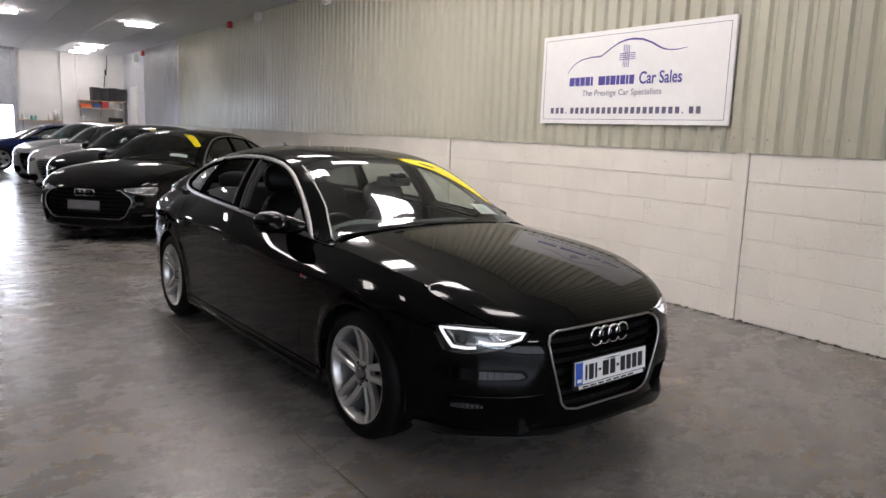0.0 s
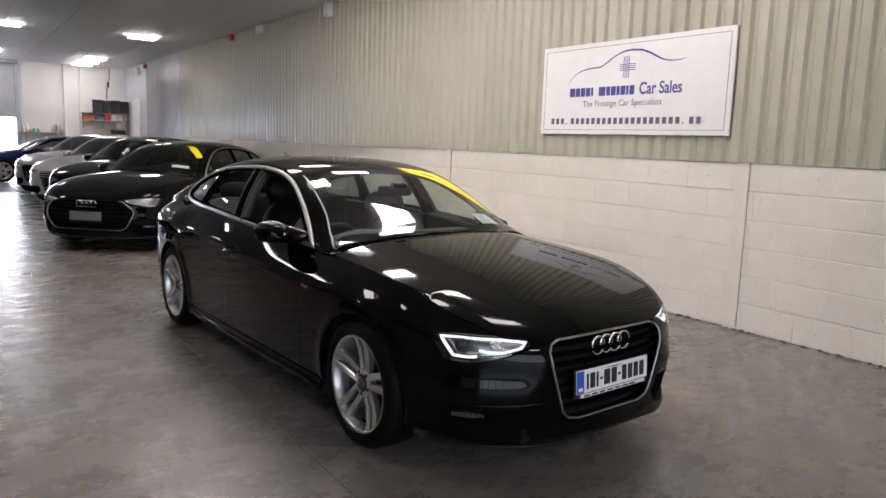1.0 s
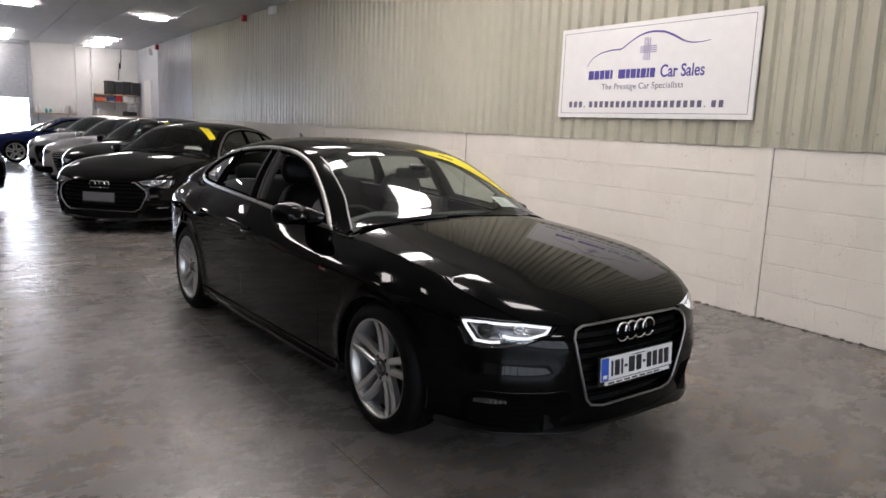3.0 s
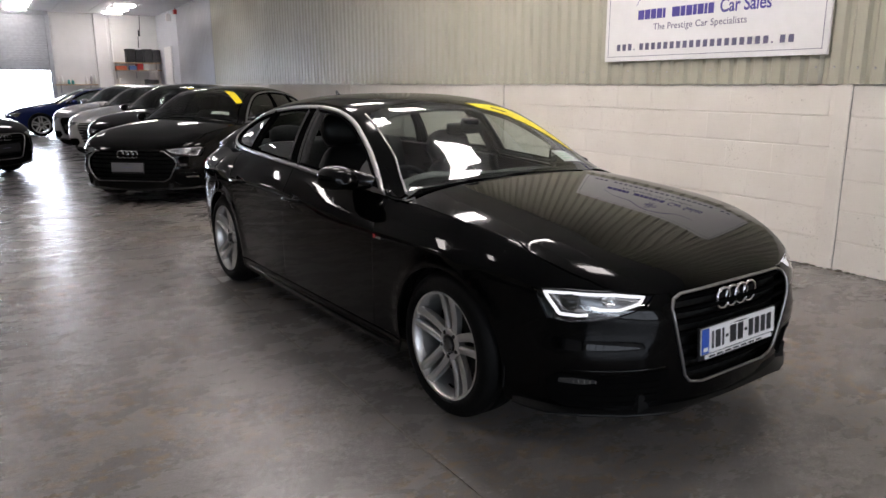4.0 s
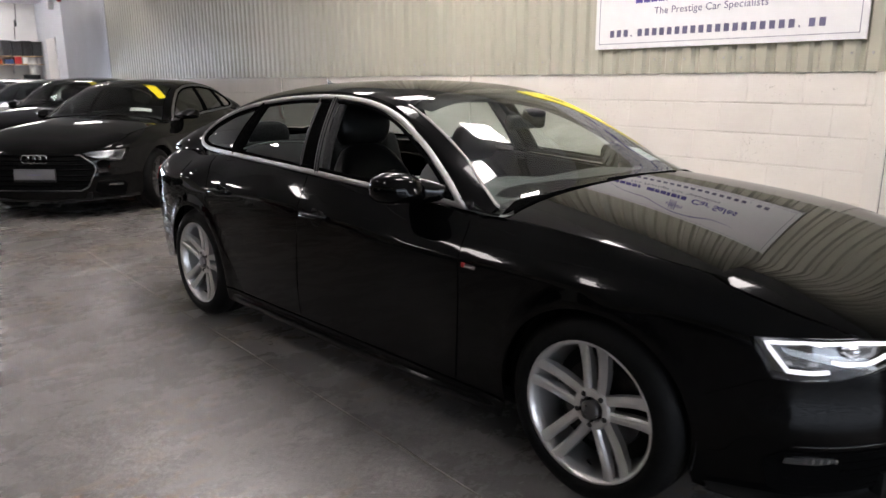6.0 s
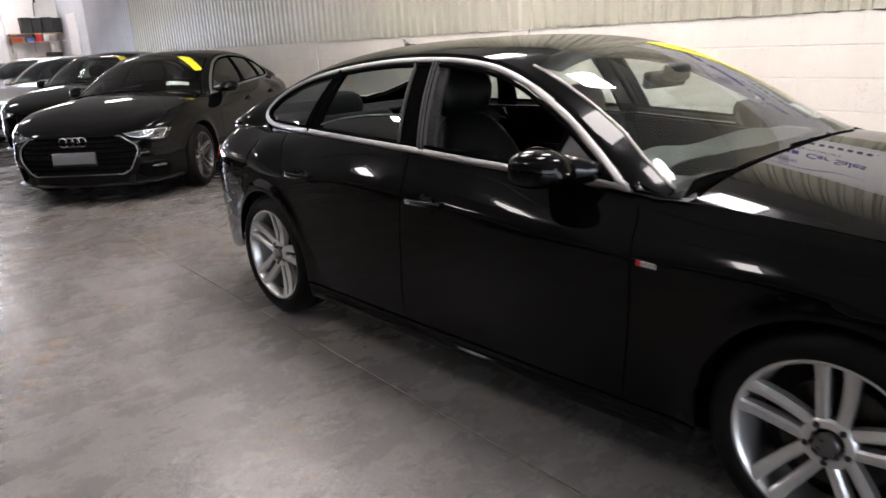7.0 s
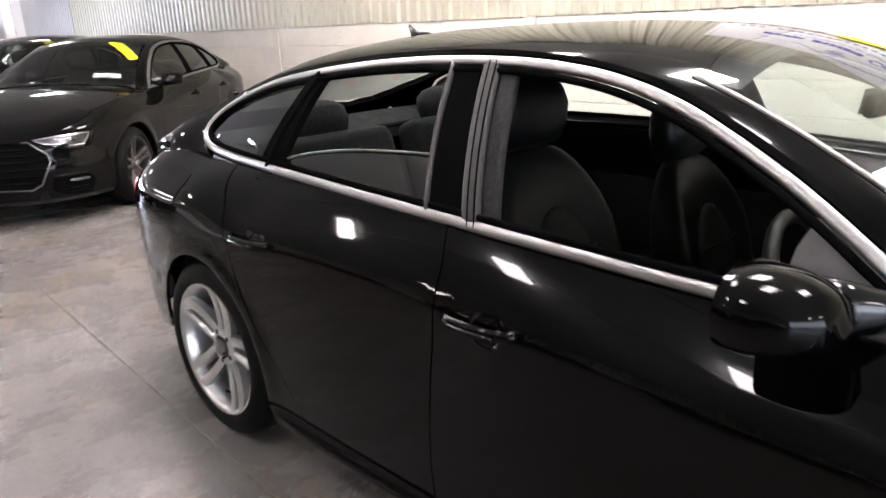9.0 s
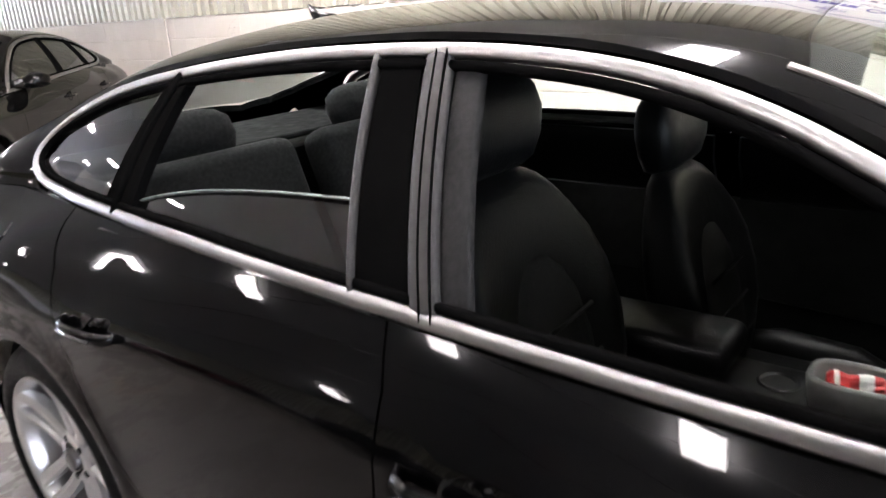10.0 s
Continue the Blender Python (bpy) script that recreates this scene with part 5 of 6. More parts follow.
def glasshouse(th, sc, spec):
    sx = sc[0]
    chrome = spec.get("chrome", M_SATIN)
    loop = DLO_TOP + DLO_LOW
    inner = [tuple(p) for p in inset_loop(loop, .024)]
    band(th, "window_trim", loop_mid(loop, .012), glass_side, .025, .009, chrome, sc, closed=True, label="bright aluminium window surround")
    seal = [tuple(p) for p in inset_loop(loop, .032)]
    band(th, "window_seal", seal, glass_side, .016, .006, M_SEAL, sc, closed=True)
    low = lambda y: float(np.interp(y, [p[0] for p in DLO_LOW[::-1]], [p[1] for p in DLO_LOW[::-1]])) + .024
    hi = lambda y: float(np.interp(y, [p[0] for p in DLO_TOP], [p[1] for p in DLO_TOP])) - .026
    tint = spec.get("tint", M_TINT)
    # B pillar, gloss black, with grey seal strips each side
    bp = [(1.655, low(1.65) - .02), (1.765, low(1.76) - .02), (1.852, hi(1.85) + .01), (1.770, hi(1.77) + .01)]
    for m in skin(bp, glass_side, .05, 0, .02, .002):
        part("centre_pillar", skin_mesh("centre_pillar", [m], M_SEAL, sc), None, th, "black pillar cover")
    if spec.get("open", False):
        band(th, "window_channel", [(1.632, low(1.63) - .015), (1.738, hi(1.74) + .012)], glass_side, .050, .008, M_GREYTRIM, sc, label="grey felt window channel")
        band(th, "pillar_trim", [(1.585, low(1.58) - .015), (1.684, hi(1.68) + .012)], lambda y, z: glass_side(y, z) + np.array([.012, 0, 0]), .05, .008, M_CLOTH, sc, label="grey cloth pillar trim")
        for off in (-.016, .004):
            band(th, "channel_groove", [(1.632 + off, low(1.63) - .015), (1.738 + off, hi(1.74) + .012)], glass_side, .005, .010, M_SEAL, sc, (1,))
        band(th, "window_channel", [(1.774, low(1.78) - .015), (1.868, hi(1.87) + .010)], glass_side, .014, .008, M_GREYTRIM, sc, (1,), label="grey felt window channel")
        band(th, "belt_seal", [(.86, low(.86) - .006), (1.2, low(1.2) - .006), (1.66, low(1.66) - .006)], lambda y, z: glass_side(y, z) + np.array([.022, 0, 0]), .02, .012, M_GREYTRIM, sc, label="grey inner window seal")
    # rear pillar bar between the door glass and the small fixed glass
    bar = [(2.637, low(2.6) - .016), (2.495, low(2.5) - .016), (2.430, hi(2.43) + .012), (2.515, hi(2.51) + .014)]
    for m in skin(bar, glass_side, .05, 0, .02, .002):
        part("quarter_bar_cover", skin_mesh("quarter_bar_cover", [m], M_SEAL, sc), None, th)
    band(th, "quarter_bar", [(2.570, low(2.57) - .012), (2.474, hi(2.47) + .012)], glass_side, .030, .010, M_SEAL, sc, label="black divider beside the quarter glass")
    qg = [(2.60, low(2.60) - .01)] + [(y, low(y) - .01) for y in (2.7, 2.8, 2.95, 3.06)] + [(3.125, 1.025), (3.135, 1.065)] + [(y, hi(y) + .01) for y in (3.05, 2.95, 2.84, 2.7, 2.58, 2.49)]
    pane_part("quarter_glass", qg, glass_side, spec.get("quarter", tint), th, sc)
    if spec.get("open", False):
        crest = [(2.545, 1.005), (2.46, 1.03), (2.25, 1.068), (2.08, 1.086), (1.925, 1.096), (1.775, 1.101)]
        arch = smooth_curve(crest[::-1], .03)
        crest = [(y, float(arch(y))) for y in np.linspace(2.545, 1.775, 24)]
        rg = [(1.745, low(1.75) - .03)] + [(y, low(y) - .03) for y in np.linspace(1.85, 2.56, 8)] + crest
        band(th, "glass_edge", [(y, z + .002) for y, z in crest], lambda y, z: glass_side(y, z) + np.array([.016, 0, 0]), .004, .003, M_EDGE, sc, (1,), label="pale green edge of the half-lowered glass")
        pane_part("rear_door_glass", rg, glass_side, M_HALF, th, sc, lift=-.014, sides=(1,))
        fg = [(1.80, low(1.8) - .01)] + [(y, low(y) - .01) for y in np.linspace(1.9, 2.54, 8)] + [(y, hi(y) + .01) for y in np.linspace(2.46, 1.82, 12)]
        pane_part("rear_door_glass", fg, glass_side, tint, th, sc, sides=(-1,))
        both = (-1,)
    else:
        fg = [(1.80, low(1.8) - .01)] + [(y, low(y) - .01) for y in np.linspace(1.9, 2.54, 8)] + [(y, hi(y) + .01) for y in np.linspace(2.46, 1.82, 12)]
        pane_part("rear_door_glass", fg, glass_side, tint, th, sc)
        both = (1, -1)
    wg = [(.72, low(.72) - .008)] + [(y, low(y) - .01) for y in np.linspace(.9, 1.70, 9)] + [(1.752, hi(1.75) + .01)] + [(y, hi(y) + .01) for y in np.linspace(1.70, .75, 16)]
    pane_part("front_door_glass", wg, glass_side, tint, th, sc, sides=both)
    tri = [(.70, low(.70) - .012), (.80, low(.8) - .012), (.965, low(.96) - .012), (.955, 1.03), (.935, hi(.935) + .008), (.85, hi(.85) + .01), (.77, hi(.77) + .01)]
    for m in skin(tri, glass_side, .05, 0, .02, .0):
        part("mirror_triangle", skin_mesh("mirror_triangle", [m], M_SAIL, sc), None, th, "matt black mirror sail panel")
    screen = [(0, .385), (-.25, .405), (-.45, .455), (-.60, .515)] + [(strip_x(y) + .006, y) for y in np.linspace(.552, 1.225, 18)] + [(-.42, 1.247), (-.28, 1.257), (0, 1.263)]
    full = screen + [(-x, y) for x, y in screen[::-1][1:-1]]
    pane_part("windscreen", full, top, M_SCREEN, th, sc, sides=(1,), lift=0.0, step=.05)
    band(th, "screen_trim", [(strip_x(y), y) for y in np.linspace(.547, 1.248, 24)], top, .011, .005, spec.get("screen_trim", M_STRIP), sc, label="grey windscreen edge strip")
    scuttle = [(0, .36), (-.25, .375), (-.45, .415), (-.62, .47), (-.70, .50), (-.62, .515), (-.45, .445), (-.25, .405), (0, .39)]
    part("scuttle", skin_mesh("scuttle", skin(scuttle, top, .05, 0, .02, .001), M_SEAL, sc), None, th)
    back = [(0, 2.70), (-.35, 2.73), (-.44, 2.79), (-.455, 3.0), (-.46, 3.38), (-.435, 3.49), (-.35, 3.57), (0, 3.61)]
    fullb = back + [(-x, y) for x, y in back[::-1][1:-1]]
    pane_part("rear_window", fullb, top, spec.get("quarter", tint), th, sc, sides=(1,), lift=-.002)
    frit = [(0, .386), (-.25, .406), (-.45, .456), (-.60, .527), (-.635, .60), (-.59, .60), (-.45, .535), (-.25, .49), (0, .472)]
    frit = frit + [(-x, y) for x, y in frit[::-1] if x < 0]
    part("screen_frit", skin_mesh("screen_frit", skin(frit, top, .05, 0, 0, -.004, (1,)), M_SEAL, sc), None, th, "black printed band along the screen base")
    lining = [tuple(p) for p in inset_loop(loop, .05)]
    edge = [p for p in lining if p[1] > 1.0 and .95 < p[0] < 2.9]
    edge = sorted(edge)
    edge = [p for k, p in enumerate(edge) if p[1] > hi(p[0]) - .06]
    band(th, "lining_edge", edge, lambda y, z: glass_side(y, z) + np.array([.035, 0, 0]), .035, .01, M_CLOTH, sc, (-1,), label="charcoal lining along the roof edge")
    for x0, l in ((-.05, .62), (.36, .5)):
        bm = bmesh.new()
        pts = []
        for k in range(9):
            x = x0 - l * k / 8
            yy = .405 + .07 * abs(x) ** 2 + .02 * k / 8
            p = top(x, yy + .012)
            pts.append((p[0] * sc[0], p[1] * sc[1], (p[2] + .004) * sc[2]))
        tube(bm, pts, .006, 6)
        part("wiper", bm, M_SEAL, th, "", True)


def loop_mid(loop, d):
    return [tuple(p) for p in inset_loop(loop, d)]


def car(name, label, m, mat, sc=(1, 1, 1), **spec):
    th = thing(name, label, "car", m, spec.get("group", ""))
    lower_body(th, mat, sc, spec)
    shell(th, sc)
    glasshouse(th, sc, spec)
    cabin(th, sc, spec.get("open", False))
    grille(th, sc, spec)
    rings(th, (0, -.832 * sc[1], .612 * sc[2]), .043, .062, .006)
    headlight(th, sc, spec)
    fog_light(th, sc, spec)
    number_plate(th, -.858 * sc[1], .462 * sc[2], sc, spec.get("marks", False), spec.get("plate"), spec.get("plate_width", .52))
    for sgn in (-1, 1):
        mirror(th, sc, mat, sgn, spec)
        for y, z in ((1.505, .792), (2.435, .806)):
            door_handle(th, y, z, sc, mat, sgn)
        for y in (0.0, 2.81):
            wheel(th, sgn * .832 * sc[0], y * sc[1], -sgn * -1, alloy=spec.get("alloy"), turn=spec.get("turn", 93) + (8 if y else 0), name="wheel")
        red = [(3.53, .765), (3.50, .81), (3.53, .850), (3.70, .868), (4.02, .85), (4.08, .78), (3.94, .72), (3.68, .73)]
        part("tail_light", skin_mesh("tail_light", skin(red, wrap, .04, 0, .01, .003, (sgn,)), M_RED, sc), None, th, "red tail light")
    flap = [(2.985, .815), (2.985, .905), (3.01, .925), (3.12, .925), (3.14, .905), (3.14, .815), (3.12, .797), (3.01, .797)]
    part("fuel_flap", skin_mesh("fuel_flap", skin(flap, wrap, .03, 0, .004, .0016, (1,)), mat, sc), None, th)
    if spec.get("antenna", True):
        bm = bmesh.new()
        p = top(0, 2.60)
        tube(bm, [(0, 2.56 * sc[1], (p[2] + .008) * sc[2]), (0, 2.64 * sc[1], (p[2] + .012) * sc[2]), (0, 2.67 * sc[1], (p[2] + .05) * sc[2])], [.014, .018, .005], 8)
        part("antenna", bm, M_GLOSSB, th, "", True)
    return th


CAR = pose(0, 0, 0, 0, 0, 3.4) @ pose(.888, 0, 0)
WIDE = (1.08, 1, 1)
saloon = car("parked_car", "glossy black five-door coupe with silver twin-spoke wheels, front window open", CAR, M_BLACK, WIDE, marks=True, open=True, tint=M_SIDE, quarter=M_TINT)
ROW = "cars parked along the wall"
sedan = car("parked_car", "dusty black fastback saloon, blank plate, yellow screen sticker", pose(.405, 7.58, 0, 0, 0, -43), M_BLACK2, (1.11, 1.055, 1.02), group=ROW,
            alloy=M_ALLOYD, plate=M_SHOW, hexagon=True, plate_width=.43, tint=M_TINTD, drl=M_LAMPIN, chrome=M_SATIN, screen_trim=M_SEAL, antenna=False)
car("parked_car", "black hatchback with a yellow screen sticker", pose(.79, 11.2, 0, 0, 0, -40), M_BLACK, (1.07, .98, 1.05), group=ROW, alloy=M_ALLOYD, plate=M_INK, drl=M_LAMPIN, surround=M_GLOSSB,
    surround_label="black surround", chrome=M_GLOSSB, tint=M_TINT, antenna=False)
car("parked_car", "silver-beige saloon with a wide barred grille", pose(.78, 14.2, 0, 0, 0, -40), M_SILVER, (1.08, 1.02, 1.04), group=ROW, plate=M_INK, drl=M_LAMPIN, slat=M_STEEL, antenna=False)
car("parked_car", "grey saloon with a black grille", pose(.70, 17.1, 0, 0, 0, -40), M_GREY, (1.07, 1.02, 1.05), group=ROW, plate=M_INK, drl=M_LAMPIN, surround=M_GLOSSB, surround_label="black surround", antenna=False)
car("parked_car", "dark blue coupe parked across the far end", pose(-.31, 22.1, 0, 0, 0, -88), M_BLUE, (1.06, 1.0, .98), plate=M_INK, drl=M_LAMPIN, chrome=M_GLOSSB, antenna=False)
LEFTROW = "cars parked across the aisle"
across = car("parked_car", "black car across the aisle, nose towards the lane", pose(-1.95, 11.5, 0, 0, 0, 42), M_BLACK, (1.07, 1.0, 1.04), group=LEFTROW, plate=M_INK, drl=M_LAMPIN, antenna=False)
for x, y in ((-4.9, 4.3), (-5.0, .9), (-5.0, -2.4)):
    copy_thing(across, pose(x, y, 0, 0, 0, 52))
car("parked_car", "dark red car across the aisle", pose(-4.9, 7.6, 0, 0, 0, 52), paint("dark red car paint", (.16, .008, .010), .10), (1.07, 1.0, 1.04), group=LEFTROW, plate=M_INK, drl=M_LAMPIN, antenna=False)


# ---- things on the walls
def lettering(name, words, size, mat, parent, m, spacing=1.0, bold=0.0):
    cu = bpy.data.curves.new(name, "FONT")
    cu.body, cu.size, cu.extrude, cu.space_character, cu.offset = words, size, .0008, spacing, bold
    cu.materials.append(mat)
    ob = new(name, cu)
    ob.parent = parent
    ob.matrix_basis = m
    return ob


def wall_sign():
    y1, z0, w, h = 3.085, 1.668, 2.375, .925
    th = thing("wall_sign", "white rectangular wall sign with violet lettering and a car outline", "sign", Matrix(((0, 0, -1, WX - .032), (-1, 0, 0, y1), (0, 1, 0, z0), (0, 0, 0, 1))))
    part("sign_board", box(bmesh.new(), (0, 0, 0), (w, h, .022), .003), M_WHITE, th)
    bm = bmesh.new()
    e, t, top_z = .045, .004, .0225
    for a, b in (((e, e), (w - e, e + t)), ((e, h - e - t), (w - e, h - e)), ((e, e), (e + t, h - e)), ((w - e - t, e), (w - e, h - e))):
        box(bm, (*a, top_z - .001), (*b, top_z + .001))
    part("border_line", bm, M_GREYINK, th)

    def put(x, y):
        p = (x - 60) / 990
        s = 1.3 * p / (1 + .3 * p)
        a, b = 165 - (x - 60) * .106, 602 + (x - 60) * .024
        return s * w, h * (1 - (y - a) / (b - a)), top_z
    outline = [(195, 350), (203, 330), (225, 302), (260, 280), (310, 266), (345, 264), (362, 261), (385, 243), (415, 218), (450, 195), (485, 181), (520, 175), (570, 177), (620, 195), (665, 220), (690, 229), (720, 233), (760, 231), (805, 221)]
    fat = [.002, .003, .004, .005, .006, .007, .007, .006, .006, .007, .008, .009, .009, .009, .008, .006, .005, .004, .002]
    bm = bmesh.new()
    rows = []
    pts = [Vector(put(*q)) for q in outline]
    for k, p in enumerate(pts):
        d = (pts[min(k + 1, len(pts) - 1)] - pts[max(k - 1, 0)]).normalized()
        n = Vector((-d.y, d.x, 0)) * fat[k]
        rows.append((bm.verts.new(p - n), bm.verts.new(p + n)))
    for a, b in zip(rows, rows[1:]):
        bm.faces.new((a[0], b[0], b[1], a[1]))
    part("car_outline", bm, M_PURPLE, th, "thin violet outline of a car")
    bm = bmesh.new()
    for k in range(4):
        x, y, z = put(478 + k * 9, 262)
        box(bm, (x - .004, y - .105, z - .0005), (x + .004, y + .105, z + .001))
        x, y, z = put(498, 248 + k * 10)
        box(bm, (x - .10, y - .004, z - .0003), (x + .10, y + .004, z + .0012))
    part("crossed_strokes", bm, M_VIOLET, th, "violet crossed strokes")
    # the owner's name as bars, the trade in letters
    x0, y0, _ = put(205, 416)
    hgt = .115
    x = x0
    widths = (.062, .056, .054, .054, .030, -.05, .074, .046, .056, .038, .054, .030, .052)
    fill = (put(545, 416)[0] - x0) / sum(abs(v) for v in widths)
    for wide in [v * fill for v in widths]:
        if wide < 0:
            x -= wide
            continue
        part("name_bar", box(bmesh.new(), (x, y0 + .004, .022), (x + wide - .011, y0 + hgt * .80, .0235)), M_PURPLE, th)
        x += wide
    lettering("trade_words", "Car Sales", .150, M_PURPLE, th, Matrix.Translation((put(566, 410)[0], put(566, 406)[1] + .006, .0228)) @ Matrix.Diagonal((.88, 1.06, 1, 1)), 1.0, .0025)
    a = put(275, 470)
    lettering("slogan", "The Prestige Car Specialists", .083, M_GREYINK, th, Matrix.Translation((a[0], a[1] + .012, .0228)) @ Matrix.Diagonal((1.02, 1, 1, 1)), 1.06)
    a, b = put(115, 553), put(915, 553)
    n = 26
    step = (b[0] - a[0]) / n
    for k in range(n):
        tall = .062
        wide = step * (.18 if k in (3, 23) else .60)
        part("address_bar", box(bmesh.new(), (a[0] + k * step, a[1], .022), (a[0] + k * step + wide, a[1] + (.014 if k in (3, 23) else tall), .0235)), M_GREYINK, th)


wall_sign()


def sticker(parent, sc, label="yellow sticker across the screen corner", small=False):
    poly = [(.13, 1.205), (.28, 1.20), (.40, 1.17), (.47, 1.08), (.535, .93), (.585, .74), (.535, .735), (.43, .90), (.30, 1.055), (.17, 1.125)]
    if small:
        poly = [(.20, 1.19), (.34, 1.19), (.56, .97), (.50, .90)]
    part("screen_sticker", skin_mesh("screen_sticker", skin(poly, top, .05, 0, .001, .003, (1,)), M_YELLOW, sc), None, parent, label)
    mark = [(.33, 1.03), (.37, .99), (.39, 1.0), (.35, 1.045)] if small else [(.255, 1.125), (.335, 1.075), (.352, 1.088), (.27, 1.142)]
    part("sticker_mark", skin_mesh("sticker_mark", skin(mark, top, .05, 0, 0, .005, (1,)), M_INK, sc), None, parent)


sticker(saloon, WIDE)
paper = [(.36, .555), (.53, .60), (.50, .70), (.35, .665)]
part("tax_disc_paper", skin_mesh("tax_disc_paper", skin(paper, top, .05, 0, .001, -.012, (1,)), M_PAPER, WIDE), None, saloon, "white and green paper behind the screen")
for k in range(3):
    bar = [(.38, .585 + .025 * k), (.46, .605 + .025 * k), (.458, .613 + .025 * k), (.379, .593 + .025 * k)]
    part("print_bar", skin_mesh("print_bar", skin(bar, top, .05, 0, 0, -.0095, (1,)), M_GREENP, WIDE), None, saloon)
# small badge on the wings
for sgn in (1, -1):
    badge = [(.485, .727), (.485, .743), (.545, .746), (.553, .746), (.553, .729)]
    b = part("wing_badge", skin_mesh("wing_badge", skin(badge, wrap, .02, 0, .004, .004, (sgn,)), M_CHROME, WIDE), None, saloon, "small chrome and red wing badge")
    red = [(.539, .729), (.539, .745), (.552, .746), (.552, .729)]
    part("badge_mark", skin_mesh("badge_mark", skin(red, wrap, .02, 0, .001, .0055, (sgn,)), M_REDM, WIDE), None, b)
for ob in [o for o in scene.objects if o.get("category") == "car" and "yellow" in o.get("label", "")]:
    if ob is not saloon:
        sc = (1.11, 1.055, 1.02) if ob is sedan else (1.07, .98, 1.05)
        sticker(ob, sc, small=True)
        note = [(.30, .57), (.52, .63), (.50, .69), (.29, .64)]
        part("screen_note", skin_mesh("screen_note", skin(note, top, .05, 0, .001, -.012, (1,)), M_PAPER, sc), None, ob, "white note behind the screen")


def drink_can(m):
    """Crushed aluminium can on its side, red with white bands."""
    th = thing("drink_can", "crushed red and white drink can in the console tray", "can", m)
    for name, profile, mat, label in (("can_body", [(-.052, .024), (-.046, .031), (-.015, .033), (.012, .026), (.03, .032), (.046, .031), (.052, .024)], M_REDM, ""),
                                      ("can_band", [(-.030, .0335), (-.016, .0345), (-.004, .0315)], M_PAPER, "white printed band"),
                                      ("can_band", [(.030, .0332), (.040, .0332)], M_PAPER, "white printed band"), ("can_end", [(-.0535, .0005), (-.0535, .023), (-.051, .025)], M_CHROME, "bare aluminium end")):
        bm = lathe(bmesh.new(), profile, 20, "y")
        for v in bm.verts:
            q = math.atan2(v.co.z, v.co.x)
            dent = 1 - .16 * max(0, math.sin(3 * q + 30 * v.co.y)) - .10 * max(0, math.sin(5 * q - 45 * v.co.y + 1))
            v.co.x *= dent
            v.co.z *= dent
        part(name, bm, mat, th, label)


drink_can(CAR @ pose(-.02, 1.187, .606, 0, 0, 14))


def wall_box(name, label, y, z, sx, sy, sz, mat, category):
    th = thing(name, label, category, pose(WX - .03, y, z))
    part("housing", box(bmesh.new(), (-sx, -sy / 2, -sz / 2), (0, sy / 2, sz / 2), .015, 3), mat, th)
    part("cover", box(bmesh.new(), (-sx - .008, -sy * .4, -sz * .4), (-sx + .002, sy * .4, sz * .4), .004), mat, th)
    part("cable_gland", tube(bmesh.new(), [(-sx / 2, 0, sz / 2 - .005), (-sx / 2, 0, sz / 2 + .05)], .012, 8), mat, th)


wall_box("alarm_box", "white alarm box on the ribbed cladding", 8.58, 3.74, .09, .20, .26, M_WHITE, "alarm box")
wall_box("emergency_light", "white emergency light on the cladding", 11.82, 3.74, .10, .24, .16, M_WHITE, "emergency light")
wall_box("fire_sounder", "red fire sounder on the cladding", 13.62, 3.76, .09, .16, .14, M_REDM, "fire alarm")
wall_box("security_camera", "white camera housing near the far corner", 23.2, 3.60, .14, .16, .22, M_WHITE, "camera")
wall_box("fire_sounder", "red fire sounder near the far corner", 22.25, 3.70, .09, .16, .14, M_REDM, "fire alarm")


def shelf_unit(x0, x1, z, deep, label, brackets):
    th = thing("wall_shelf", label, "shelf", pose(0, FAR, z))
    part("board", box(bmesh.new(), (x0, -deep, -.03), (x1, 0, 0), .004), M_WOOD, th)
    for x in brackets:
        bm = bmesh.new()
        box(bm, (x - .02, -deep * .85, -.05), (x + .02, 0, -.03))
        box(bm, (x - .02, -.03, -.30), (x + .02, 0, -.03))
        part("bracket", bm, M_STEEL, th)
    return th


shelf_unit(.50, 1.86, 1.46, .25, "narrow pine shelf on the far wall", (.70, 1.62))
shelf_unit(2.44, 3.93, 2.20, .55, "deep pine shelf in the far corner", (2.5, 3.15, 3.85))
shelf_unit(2.44, 3.93, 1.95, .58, "pine shelf of cartons below the crates", (2.5, 3.15, 3.85))
shelf_unit(2.44, 3.93, 1.46, .55, "lower pine shelf crowded with cleaning gear", (2.5, 3.15, 3.85))


def crate(x, w, h):
    th = thing("storage_crate", "black plastic storage crate on the corner shelf", "crate", pose(x, FAR - .30, 2.20), group="storage crates")
    bm = bmesh.new()
    box(bm, (-w / 2, -.22, 0), (w / 2, .22, h), .02, 2)
    part("tub", bm, M_CRATE, th)
    part("lid", box(bmesh.new(), (-w / 2 - .012, -.235, h - .03), (w / 2 + .012, .235, h + .012), .012, 2), M_CRATE, th)
    for k in range(3):
        part("rib", box(bmesh.new(), (-w / 2 + .05 + k * (w - .1) / 2 - .008, -.228, .03), (-w / 2 + .05 + k * (w - .1) / 2 + .008, -.218, h - .04)), M_CRATE, th)


for k in range(4):
    crate(2.94 + k * .285, .27, .45 - .02 * (k % 2))


